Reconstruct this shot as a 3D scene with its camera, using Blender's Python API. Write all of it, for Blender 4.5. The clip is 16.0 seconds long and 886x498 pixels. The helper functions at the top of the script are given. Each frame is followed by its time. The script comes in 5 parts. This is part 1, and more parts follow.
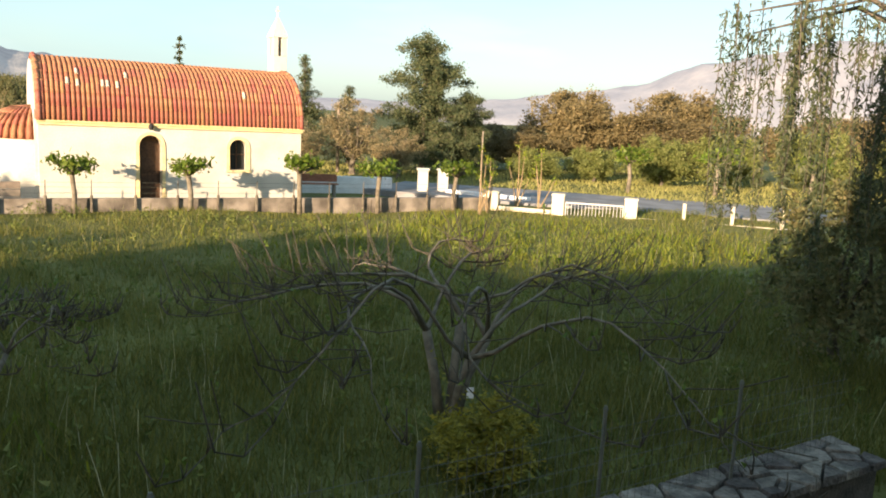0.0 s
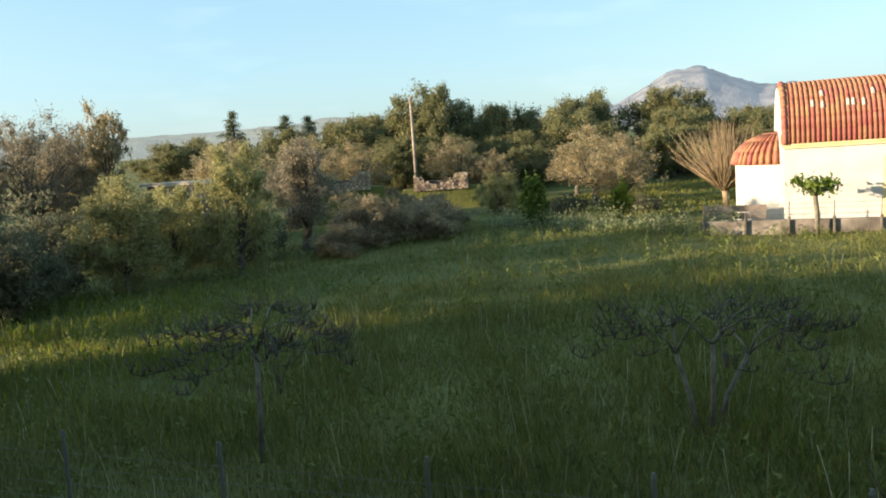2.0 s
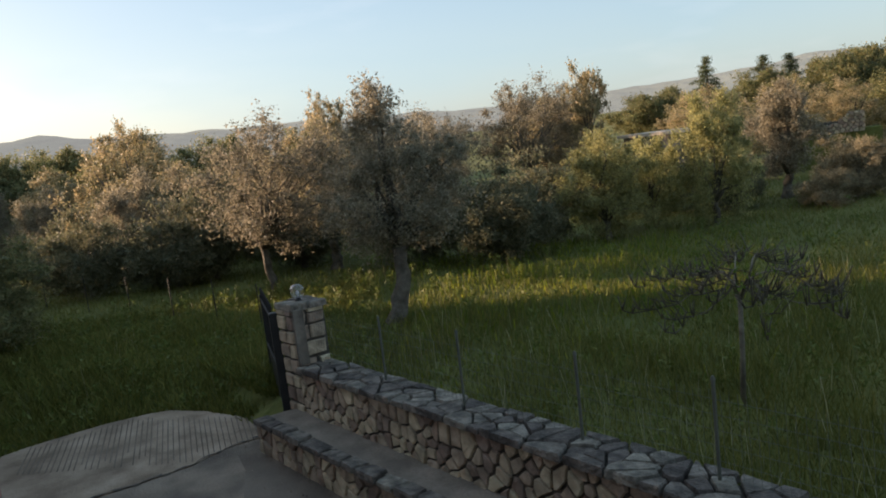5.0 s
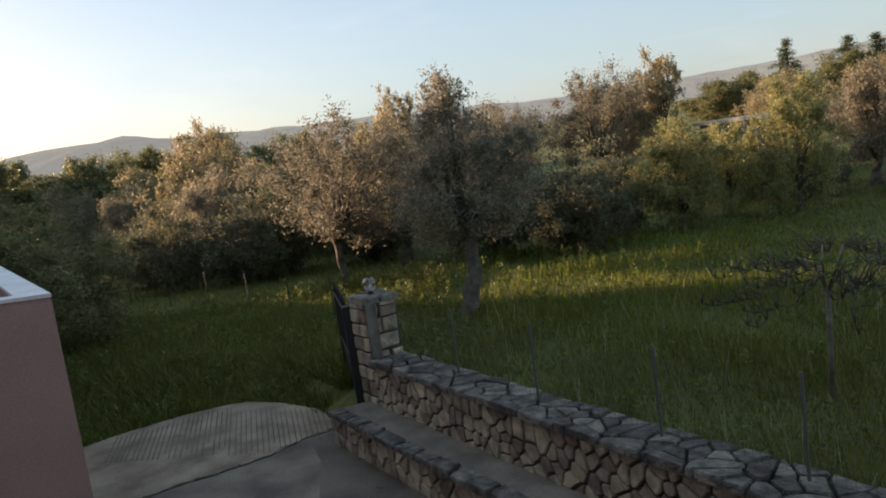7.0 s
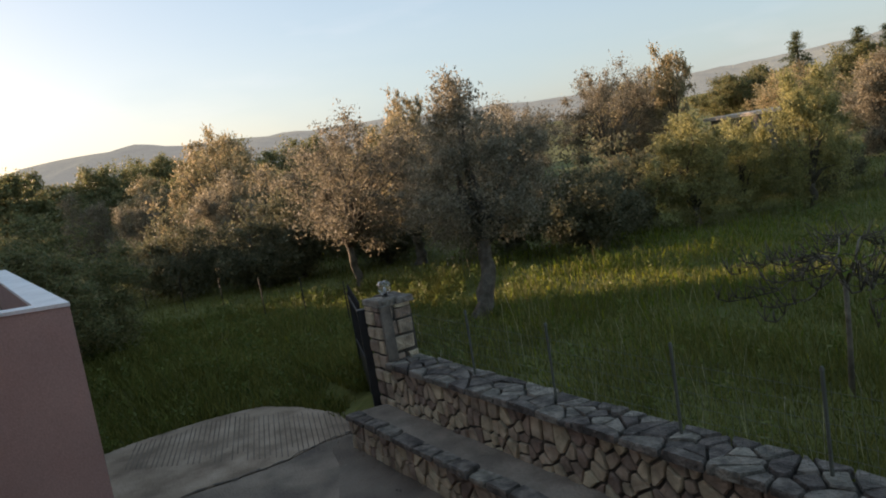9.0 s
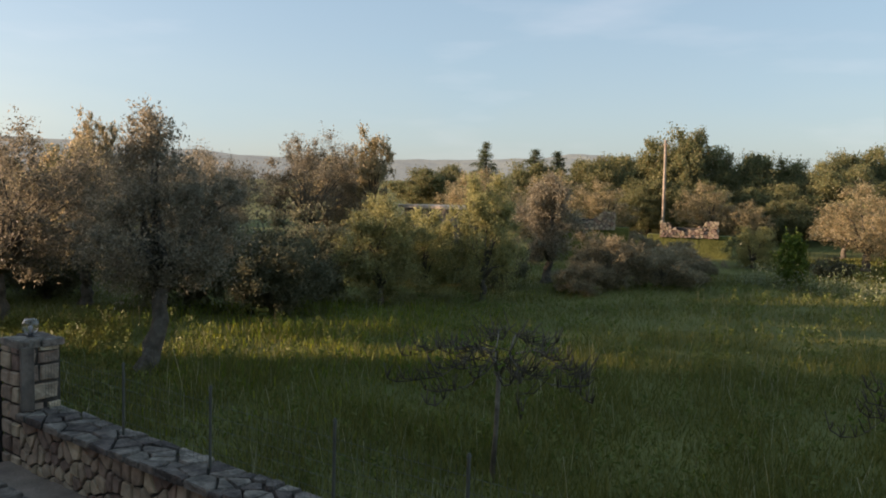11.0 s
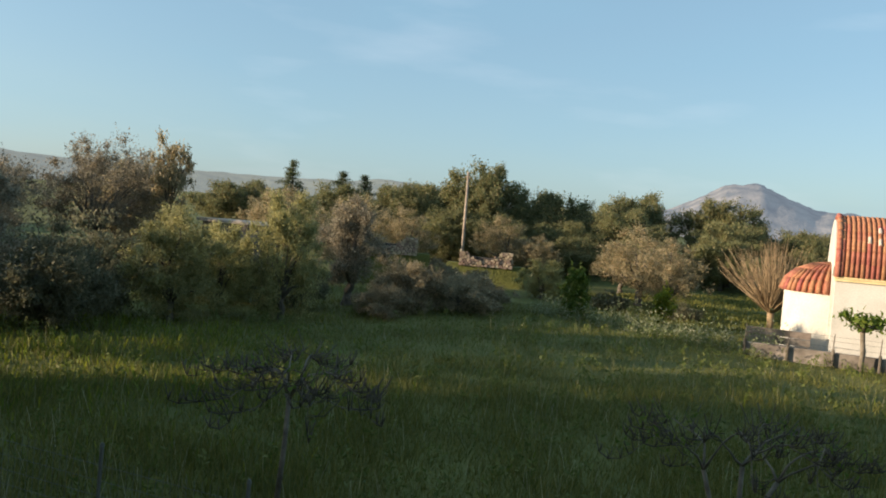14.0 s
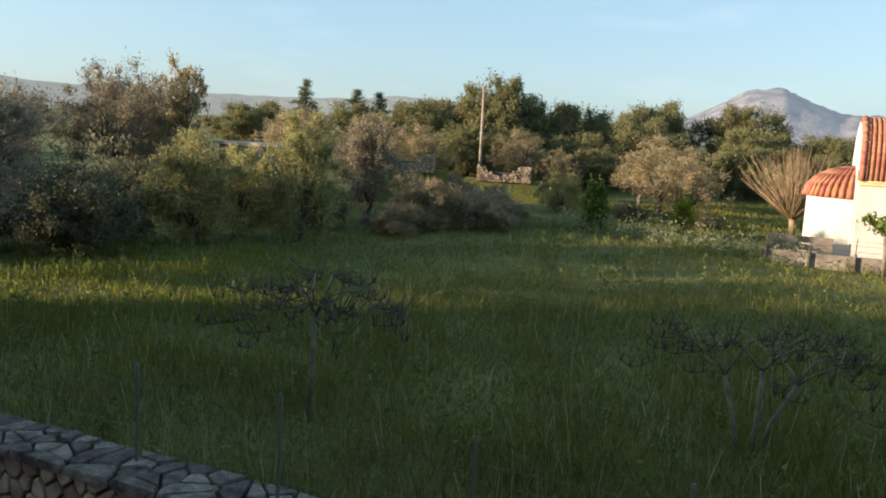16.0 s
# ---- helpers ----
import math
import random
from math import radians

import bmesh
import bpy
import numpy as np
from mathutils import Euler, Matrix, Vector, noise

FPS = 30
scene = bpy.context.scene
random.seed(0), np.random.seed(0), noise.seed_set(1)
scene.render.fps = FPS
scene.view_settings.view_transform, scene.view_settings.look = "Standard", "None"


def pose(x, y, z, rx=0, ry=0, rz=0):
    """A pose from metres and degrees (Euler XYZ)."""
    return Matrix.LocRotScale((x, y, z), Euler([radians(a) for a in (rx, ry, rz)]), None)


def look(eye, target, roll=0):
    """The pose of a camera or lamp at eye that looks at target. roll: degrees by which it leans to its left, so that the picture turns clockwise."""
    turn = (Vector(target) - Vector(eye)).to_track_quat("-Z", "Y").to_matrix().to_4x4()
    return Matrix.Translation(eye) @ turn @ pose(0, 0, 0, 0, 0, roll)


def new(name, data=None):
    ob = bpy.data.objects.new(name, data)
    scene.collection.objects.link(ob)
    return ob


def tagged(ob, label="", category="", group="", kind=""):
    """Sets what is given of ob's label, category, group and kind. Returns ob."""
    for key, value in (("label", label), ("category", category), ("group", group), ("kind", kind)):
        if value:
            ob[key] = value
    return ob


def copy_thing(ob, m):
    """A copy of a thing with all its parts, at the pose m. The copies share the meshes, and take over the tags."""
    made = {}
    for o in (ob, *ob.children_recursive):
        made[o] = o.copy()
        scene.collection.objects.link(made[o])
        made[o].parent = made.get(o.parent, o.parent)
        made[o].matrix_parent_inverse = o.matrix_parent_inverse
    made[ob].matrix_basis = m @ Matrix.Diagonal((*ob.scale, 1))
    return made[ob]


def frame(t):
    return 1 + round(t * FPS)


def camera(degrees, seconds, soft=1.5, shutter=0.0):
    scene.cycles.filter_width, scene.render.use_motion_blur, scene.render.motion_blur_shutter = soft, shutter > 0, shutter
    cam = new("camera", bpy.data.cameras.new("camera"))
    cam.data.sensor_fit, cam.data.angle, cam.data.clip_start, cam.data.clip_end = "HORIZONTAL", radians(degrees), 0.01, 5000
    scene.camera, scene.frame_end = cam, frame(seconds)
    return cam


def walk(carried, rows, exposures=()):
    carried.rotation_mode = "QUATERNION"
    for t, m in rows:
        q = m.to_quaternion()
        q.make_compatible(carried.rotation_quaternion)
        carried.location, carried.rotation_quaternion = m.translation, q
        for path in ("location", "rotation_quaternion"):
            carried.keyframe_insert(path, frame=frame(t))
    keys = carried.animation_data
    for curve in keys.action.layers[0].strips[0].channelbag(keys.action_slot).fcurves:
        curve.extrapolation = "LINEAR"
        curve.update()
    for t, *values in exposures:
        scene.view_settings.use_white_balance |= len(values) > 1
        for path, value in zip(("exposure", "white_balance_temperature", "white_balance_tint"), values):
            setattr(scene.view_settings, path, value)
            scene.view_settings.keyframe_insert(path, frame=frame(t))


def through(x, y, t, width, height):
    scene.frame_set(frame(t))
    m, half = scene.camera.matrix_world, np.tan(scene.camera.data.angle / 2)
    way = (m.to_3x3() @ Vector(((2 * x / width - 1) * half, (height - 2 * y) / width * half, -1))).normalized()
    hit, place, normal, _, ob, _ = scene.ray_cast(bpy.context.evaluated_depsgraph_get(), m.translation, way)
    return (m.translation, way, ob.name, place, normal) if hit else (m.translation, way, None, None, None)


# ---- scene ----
cam = camera(58.8, 16.0, soft=1.85)
PATH = [
    (0.0, -0.293, 0.462, 3.230, 80.75, -2.66, 0.04),
    (0.2, -0.245, 0.343, 3.188, 83.89, -1.92, 10.89),
    (0.3, -0.221, 0.283, 3.167, 84.10, -0.46, 14.48),
    (0.4, -0.145, 0.243, 3.165, 83.54, 1.22, 16.86),
    (0.5, -0.070, 0.204, 3.163, 82.15, -1.12, 17.24),
    (0.7, -0.055, 0.156, 3.157, 80.22, -1.21, 21.28),
    (0.9, -0.040, 0.108, 3.151, 78.76, 2.27, 31.68),
    (1.0, -0.033, 0.084, 3.148, 78.33, 4.34, 37.26),
    (1.2, -0.023, 0.105, 3.170, 78.98, 8.32, 44.85),
    (1.5, -0.008, 0.136, 3.204, 79.49, 9.20, 49.43),
    (1.7, -0.041, 0.153, 3.192, 81.82, 5.84, 49.49),
    (1.8, -0.057, 0.161, 3.187, 79.57, 5.18, 50.25),
    (2.0, -0.090, 0.178, 3.175, 83.06, 3.90, 50.33),
    (2.2, -0.104, 0.189, 3.165, 84.77, 3.39, 49.75),
    (2.5, -0.125, 0.205, 3.149, 84.63, 1.72, 45.42),
    (2.7, -0.139, 0.230, 3.149, 84.32, 1.52, 44.54),
    (3.0, -0.161, 0.268, 3.150, 84.07, 0.39, 41.01),
    (3.2, -0.111, 0.202, 3.172, 83.69, -0.77, 37.84),
    (3.5, -0.037, 0.103, 3.206, 83.70, 3.57, 47.57),
    (3.7, 0.006, 0.065, 3.190, 82.89, 7.15, 54.69),
    (4.0, 0.070, 0.007, 3.166, 82.30, 4.16, 59.76),
    (4.2, 0.098, -0.031, 3.204, 82.27, 7.02, 67.10),
    (4.5, 0.139, -0.087, 3.260, 82.92, 6.80, 72.98),
    (4.7, 0.153, -0.099, 3.242, 82.82, 5.89, 75.82),
    (5.0, 0.174, -0.116, 3.214, 82.64, 7.18, 83.49),
    (5.2, 0.159, -0.113, 3.212, 83.79, 6.88, 87.67),
    (7.5, 0.103, -0.134, 3.202, 82.49, 8.56, 88.43),
    (8.0, 0.096, -0.147, 3.197, 81.84, 8.61, 88.37),
    (8.5, 0.106, -0.141, 3.204, 82.41, 9.65, 89.82),
    (8.7, 0.110, -0.148, 3.211, 82.61, 9.99, 90.22),
    (10.8, 0.024, -0.093, 3.212, 86.82, -0.32, 68.99),
    (11.0, 0.002, -0.093, 3.213, 86.04, -1.16, 67.85),
    (11.5, 0.014, -0.098, 3.207, 84.93, -1.02, 67.34),
    (12.0, -0.010, -0.097, 3.210, 82.76, -0.86, 67.59),
    (12.5, -0.015, -0.104, 3.211, 83.90, -1.78, 66.22),
    (13.0, -0.001, -0.049, 3.196, 83.80, -1.68, 64.28),
    (13.2, -0.006, -0.041, 3.214, 83.21, -3.10, 60.22),
    (13.5, -0.013, -0.028, 3.241, 87.60, -4.92, 54.68),
    (13.7, -0.017, -0.026, 3.225, 89.56, -4.83, 54.02),
    (14.0, -0.023, -0.022, 3.202, 88.40, -4.89, 53.78),
    (14.2, -0.033, -0.021, 3.201, 85.67, -4.40, 54.45),
    (14.5, -0.048, -0.020, 3.199, 84.38, -4.87, 53.90),
    (15.0, -0.024, -0.021, 3.202, 83.46, -4.30, 53.44),
    (15.5, -0.032, -0.031, 3.201, 83.24, -4.02, 53.87),
    (16.0, -0.026, -0.037, 3.196, 82.25, -3.07, 54.98),
]
EXPOSURES = [(0.0, 1.62, 7300, 16), (0.2, 1.5, 7150, 16), (0.4, 1.12, 7000, 15), (0.6, 0.98, 6550, 12), (1.0, 1.2, 6700, 13), (1.5, 1.82, 6900, 13), (2.2, 1.45, 6550, 11), (3.0, 1.15, 6600, 12), (3.5, 1.2, 6700, 13),
             (4.4, 1.5, 7200, 21), (5.0, 1.35, 7300, 24), (8.5, 1.28, 7500, 27), (11.0, 1.18, 7300, 26), (12.0, 1.4, 7200, 25), (12.5, 1.48, 7200, 23), (13.5, 1.4, 6700, 16), (14.0, 1.08, 6600, 14), (15.0, 1.3, 6700, 16), (16.0, 1.4, 6700, 17)]
walk(cam, [(t, pose(x, y, z, rx, ry, rz)) for t, x, y, z, rx, ry, rz in PATH], EXPOSURES)

# ---- light ----
SUN_AZ, SUN_EL = 207.0, 10.0          # degrees clockwise from +y, degrees above the horizon
world = bpy.data.worlds.new("sky")
scene.world = world
world.use_nodes = True
wn, wl = world.node_tree.nodes, world.node_tree.links
sky = wn.new("ShaderNodeTexSky")
sky.sky_type, sky.sun_disc = "NISHITA", False
sky.sun_elevation, sky.sun_rotation = radians(SUN_EL), radians(SUN_AZ)
sky.altitude, sky.air_density, sky.dust_density, sky.ozone_density = 100, 1.0, 1.6, 1.6
# thin even veil of high cloud
wc, wm, wz, wr, wx = (wn.new("ShaderNode" + k) for k in ("TexCoord", "Mapping", "TexNoise", "ValToRGB", "MixRGB"))
wm.inputs["Scale"].default_value = (1.6, 1.6, 6.0)
wz.inputs["Scale"].default_value, wz.inputs["Detail"].default_value = 1.7, 5
wr.color_ramp.elements[0].position, wr.color_ramp.elements[1].position = 0.5, 0.85
wr.color_ramp.elements[0].color, wr.color_ramp.elements[1].color = (0.5, 0.5, 0.5, 1), (0.66, 0.66, 0.66, 1)
wx.blend_type = "MIX"
wx.inputs[2].default_value = (1.3, 2.45, 3.2, 1)
wl.new(wc.outputs["Generated"], wm.inputs[0])
wl.new(wm.outputs[0], wz.inputs["Vector"])
wl.new(wz.outputs["Fac"], wr.inputs[0])
wl.new(wr.outputs[0], wx.inputs[0])
wl.new(sky.outputs[0], wx.inputs[1])
wisp, wispr, wispm, wispx = (wn.new("ShaderNode" + k) for k in ("TexNoise", "ValToRGB", "Mapping", "MixRGB"))
wispm.inputs["Scale"].default_value = (2.4, 2.4, 11.0)
wisp.inputs["Scale"].default_value, wisp.inputs["Detail"].default_value = 1.3, 6
wispr.color_ramp.elements[0].position, wispr.color_ramp.elements[1].position = 0.56, 0.8
wispr.color_ramp.elements[0].color, wispr.color_ramp.elements[1].color = (0, 0, 0, 1), (0.15, 0.15, 0.15, 1)
wispx.inputs[2].default_value = (4.6, 4.9, 5.2, 1)
wl.new(wc.outputs["Generated"], wispm.inputs[0])
wl.new(wispm.outputs[0], wisp.inputs["Vector"])
wl.new(wisp.outputs["Fac"], wispr.inputs[0])
wl.new(wispr.outputs[0], wispx.inputs[0])
wl.new(wx.outputs[0], wispx.inputs[1])
wl.new(wispx.outputs[0], wn["Background"].inputs[0])
wn["Background"].inputs[1].default_value = 0.112
sun = new("sun", bpy.data.lights.new("sun", "SUN"))
sun.data.energy, sun.data.angle, sun.data.color = 4.6, radians(0.6), (1.0, 0.8, 0.58)
sa, se = radians(SUN_AZ), radians(SUN_EL)
SUN_WAY = Vector((math.sin(sa) * math.cos(se), math.cos(sa) * math.cos(se), math.sin(se)))
sun.matrix_world = look(SUN_WAY * 60, (0, 0, 0))

# ---- materials ----
def rgb(c):
    return (*c, 1.0)


def mat(name, c1, c2, scale=8.0, rough=0.85, bump=0.3, fine=60.0, island=0.0, metal=0.0, c3=None, depth=0.02):
    """A surface of two colours in large stains, with a fine grain and relief; island: how far each piece differs in brightness."""
    m = bpy.data.materials.new(name)
    m.use_nodes = True
    n, l = m.node_tree.nodes, m.node_tree.links
    p = n["Principled BSDF"]
    co = n.new("ShaderNodeTexCoord")
    a, b = n.new("ShaderNodeTexNoise"), n.new("ShaderNodeTexNoise")
    a.inputs["Scale"].default_value, a.inputs["Detail"].default_value = scale, 6
    b.inputs["Scale"].default_value, b.inputs["Detail"].default_value = fine, 4
    l.new(co.outputs["Object"], a.inputs["Vector"])
    l.new(co.outputs["Object"], b.inputs["Vector"])
    r = n.new("ShaderNodeValToRGB")
    r.color_ramp.elements[0].color, r.color_ramp.elements[1].color = rgb(c1), rgb(c2)
    r.color_ramp.elements[0].position, r.color_ramp.elements[1].position = 0.35, 0.65
    if c3:
        e = r.color_ramp.elements.new(0.5)
        e.color = rgb(c3)
    l.new(a.outputs["Fac"], r.inputs[0])
    h = n.new("ShaderNodeHueSaturation")
    l.new(r.outputs[0], h.inputs["Color"])
    g = n.new("ShaderNodeMath")
    g.operation = "MULTIPLY_ADD"
    l.new(b.outputs["Fac"], g.inputs[0])
    g.inputs[1].default_value, g.inputs[2].default_value = 0.5, 0.75
    last = g
    if island:
        ge, oi = n.new("ShaderNodeNewGeometry"), n.new("ShaderNodeObjectInfo")
        for out in (ge.outputs["Random Per Island"], oi.outputs["Random"]):
            k = n.new("ShaderNodeMath")
            k.operation = "MULTIPLY_ADD"
            l.new(out, k.inputs[0])
            k.inputs[1].default_value, k.inputs[2].default_value = island, 1 - island / 2
            q = n.new("ShaderNodeMath")
            q.operation = "MULTIPLY"
            l.new(last.outputs[0], q.inputs[0])
            l.new(k.outputs[0], q.inputs[1])
            last = q
    if island:
        hu = n.new("ShaderNodeMath")
        hu.operation = "MULTIPLY_ADD"
        l.new(oi.outputs["Random"], hu.inputs[0])
        hu.inputs[1].default_value, hu.inputs[2].default_value = 0.045, 0.4775
        l.new(hu.outputs[0], h.inputs["Hue"])
    l.new(last.outputs[0], h.inputs["Value"])
    l.new(h.outputs[0], p.inputs["Base Color"])
    p.inputs["Roughness"].default_value, p.inputs["Metallic"].default_value = rough, metal
    p.inputs["Specular IOR Level"].default_value = 0.3
    if bump:
        bu = n.new("ShaderNodeBump")
        bu.inputs["Strength"].default_value, bu.inputs["Distance"].default_value = bump, depth
        l.new(b.outputs["Fac"], bu.inputs["Height"])
        l.new(bu.outputs[0], p.inputs["Normal"])
    return m


def leafy(name, colours, through=0.35, gloss=0.5):
    """Leaves: each one takes its own colour out of a few, and some light passes through it."""
    m = bpy.data.materials.new(name)
    m.use_nodes = True
    n, l = m.node_tree.nodes, m.node_tree.links
    p, out = n["Principled BSDF"], n["Material Output"]
    ge, oi = n.new("ShaderNodeNewGeometry"), n.new("ShaderNodeObjectInfo")
    r = n.new("ShaderNodeValToRGB")
    r.color_ramp.elements[0].color, r.color_ramp.elements[1].color = rgb(colours[0]), rgb(colours[-1])
    for i, c in enumerate(colours[1:-1]):
        r.color_ramp.elements.new((i + 1) / (len(colours) - 1)).color = rgb(c)
    l.new(ge.outputs["Random Per Island"], r.inputs[0])
    h = n.new("ShaderNodeHueSaturation")
    k = n.new("ShaderNodeMath")
    k.operation = "MULTIPLY_ADD"
    l.new(oi.outputs["Random"], k.inputs[0])
    k.inputs[1].default_value, k.inputs[2].default_value = 0.3, 0.85
    l.new(k.outputs[0], h.inputs["Value"])
    l.new(r.outputs[0], h.inputs["Color"])
    l.new(h.outputs[0], p.inputs["Base Color"])
    p.inputs["Roughness"].default_value = gloss
    p.inputs["Specular IOR Level"].default_value = 0.25
    t, mix = n.new("ShaderNodeBsdfTranslucent"), n.new("ShaderNodeMixShader")
    l.new(h.outputs[0], t.inputs[0])
    mix.inputs[0].default_value = through
    l.new(p.outputs[0], mix.inputs[1])
    l.new(t.outputs[0], mix.inputs[2])
    l.new(mix.outputs[0], out.inputs[0])
    return m


def plain(name, c, rough=0.5, metal=0.0, glass=False):
    m = mat(name, c, tuple(min(1, v * 1.15) for v in c), 6, rough, 0.08, 90, metal=metal)
    if glass:
        m.node_tree.nodes["Principled BSDF"].inputs["Transmission Weight"].default_value = 1.0
    return m


M_SOIL = mat("field_soil", (0.090, 0.100, 0.025), (0.135, 0.140, 0.038), 0.6, 0.95, 0.8, 9, c3=(0.113, 0.120, 0.031), depth=0.08)
M_GRASS = leafy("meadow_grass", [(0.084, 0.100, 0.021), (0.118, 0.129, 0.028), (0.154, 0.156, 0.034), (0.212, 0.194, 0.052)], 0.3, 0.7)
M_STRAW = leafy("grass_seed_heads", [(0.2, 0.2, 0.09), (0.32, 0.3, 0.16), (0.4, 0.38, 0.25)], 0.4, 0.7)
M_WEED = leafy("yellow_green_weeds", [(0.1, 0.16, 0.02), (0.17, 0.22, 0.025), (0.28, 0.29, 0.03)], 0.45, 0.6)
M_OLIVE = leafy("olive_leaves", [(0.183, 0.170, 0.086), (0.279, 0.242, 0.133), (0.374, 0.306, 0.174), (0.488, 0.379, 0.225)], 0.48, 0.45)
M_RUST = leafy("russet_leaves", [(0.125, 0.12, 0.08), (0.2, 0.18, 0.125), (0.275, 0.238, 0.168), (0.35, 0.31, 0.228)], 0.58, 0.5)
# leaf tone lowered to stand in for the shade under the grove
M_SCRUB = leafy("shade_toned_scrub_leaves", [(0.1, 0.106, 0.06), (0.15, 0.148, 0.085), (0.215, 0.2, 0.118)], 0.4, 0.6)
M_GOLD = leafy("golden_green_leaves", [(0.21, 0.215, 0.095), (0.31, 0.3, 0.125), (0.42, 0.39, 0.165)], 0.5, 0.5)
M_OAK = leafy("dark_oak_leaves", [(0.105, 0.125, 0.058), (0.15, 0.165, 0.07), (0.2, 0.2, 0.088), (0.27, 0.225, 0.105)], 0.42, 0.5)
M_FIR = leafy("conifer_needles", [(0.046, 0.073, 0.036), (0.091, 0.118, 0.055), (0.164, 0.164, 0.082)], 0.4, 0.6)
M_FRESH = leafy("fresh_green_leaves", [(0.066, 0.119, 0.017), (0.110, 0.170, 0.025), (0.176, 0.221, 0.038)], 0.4, 0.5)
# darker leaves stand in for the house's shade on the hanging strands
M_WEEP = leafy("shade_dark_weeping_leaves", [(0.041, 0.058, 0.028), (0.068, 0.087, 0.038), (0.109, 0.115, 0.058)], 0.25, 0.5)
M_BROWN = leafy("brown_green_leaves", [(0.12, 0.105, 0.05), (0.19, 0.155, 0.075), (0.26, 0.2, 0.1)], 0.35, 0.6)
M_FRUIT = leafy("fruit_tree_leaves", [(0.11, 0.145, 0.04), (0.18, 0.205, 0.06), (0.26, 0.265, 0.095)], 0.45, 0.6)
M_GREY = leafy("grey_brush_twigs", [(0.160, 0.142, 0.086), (0.266, 0.220, 0.135), (0.372, 0.311, 0.196)], 0.4, 0.8)
M_YELLOW = leafy("yellow_bush_leaves", [(0.2, 0.19, 0.03), (0.3, 0.26, 0.036), (0.42, 0.34, 0.05)], 0.4, 0.6)
M_BARK = mat("olive_bark", (0.07, 0.06, 0.045), (0.16, 0.14, 0.11), 6, 0.95, 0.9, 25, depth=0.03)
M_FIGBARK = mat("grey_fig_bark", (0.1, 0.086, 0.064), (0.2, 0.174, 0.132), 7, 0.9, 0.6, 40, depth=0.01)
M_FIGTWIG = mat("dark_fig_twigs", (0.05, 0.042, 0.03), (0.1, 0.086, 0.064), 7, 0.9, 0.5, 40)
M_TWIG = mat("russet_twigs", (0.205, 0.147, 0.083), (0.325, 0.244, 0.143), 5, 0.9, 0.4, 40)
M_WHITE = mat("whitewashed_render", (0.455, 0.445, 0.395), (0.56, 0.548, 0.495), 1.2, 0.9, 0.15, 25, c3=(0.515, 0.503, 0.45))
M_CREAM = mat("ochre_trim_paint", (0.62, 0.5, 0.26), (0.72, 0.6, 0.34), 5, 0.85, 0.15, 40)
M_TILE = mat("terracotta_tile", (0.265, 0.100, 0.062), (0.355, 0.150, 0.096), 9, 0.85, 0.3, 50, island=0.14, c3=(0.305, 0.124, 0.077))
M_PAN = mat("terracotta_pan", (0.257, 0.077, 0.041), (0.351, 0.113, 0.059), 9, 0.9, 0.3, 50)
M_MORTAR = mat("white_mortar", (0.45, 0.36, 0.28), (0.62, 0.52, 0.43), 20, 0.95, 0.3, 60)
M_DOOR = mat("brown_wood_door", (0.05, 0.028, 0.016), (0.09, 0.05, 0.03), 14, 0.6, 0.3, 60)
M_DARK = plain("dark_window_glass", (0.02, 0.022, 0.025), 0.12)
M_FENCE = mat("weathered_concrete", (0.09, 0.078, 0.064), (0.27, 0.235, 0.195), 1.7, 0.95, 0.5, 30, c3=(0.17, 0.148, 0.122))
M_STONE = mat("field_stone", (0.211, 0.162, 0.120), (0.422, 0.332, 0.248), 5, 0.9, 0.8, 22, island=0.8, c3=(0.317, 0.245, 0.180), depth=0.03)
M_CAP = mat("slate_capping", (0.07, 0.061, 0.053), (0.2, 0.172, 0.146), 9, 0.88, 1.0, 34, island=0.9, c3=(0.125, 0.108, 0.092), depth=0.03)
M_JOINT = mat("dark_joint_mortar", (0.05, 0.044, 0.037), (0.11, 0.096, 0.08), 6, 0.95, 0.7, 40)
M_LEDGE = mat("ledge_concrete", (0.150, 0.121, 0.097), (0.260, 0.214, 0.172), 2.5, 0.95, 0.5, 40)
M_CONC = mat("light_concrete", (0.21, 0.15, 0.108), (0.42, 0.315, 0.235), 1.9, 0.95, 0.9, 45, c3=(0.32, 0.235, 0.17))
M_BROWNCONC = mat("stained_concrete", (0.135, 0.105, 0.085), (0.3, 0.235, 0.18), 1.6, 0.95, 0.9, 40, c3=(0.215, 0.168, 0.13))
M_ASPH = mat("gravelly_asphalt", (0.110, 0.085, 0.067), (0.209, 0.165, 0.131), 1.5, 0.95, 1.0, 60)
M_PINK = mat("pink_render", (0.4, 0.27, 0.245), (0.45, 0.31, 0.28), 1.5, 0.9, 0.12, 60)
M_RIM = mat("white_rim_paint", (0.68, 0.68, 0.68), (0.8, 0.8, 0.8), 3, 0.8, 0.1, 60)
M_METAL = plain("grey_galvanised_metal", (0.1, 0.105, 0.085), 0.7, 0.0)
M_BLACK = mat("dark_gate_paint", (0.016, 0.017, 0.017), (0.03, 0.03, 0.03), 5, 0.5, 0.1, 60)
M_GLASS = plain("clear_globe_glass", (0.9, 0.9, 0.9), 0.03, 0.0, True)
M_POLE = mat("weathered_pole_wood", (0.2, 0.16, 0.12), (0.36, 0.3, 0.24), 4, 0.9, 0.4, 30)
M_ROCK = mat("sunlit_rubble", (0.24, 0.18, 0.125), (0.4, 0.31, 0.225), 3, 0.95, 0.8, 12, island=0.5)
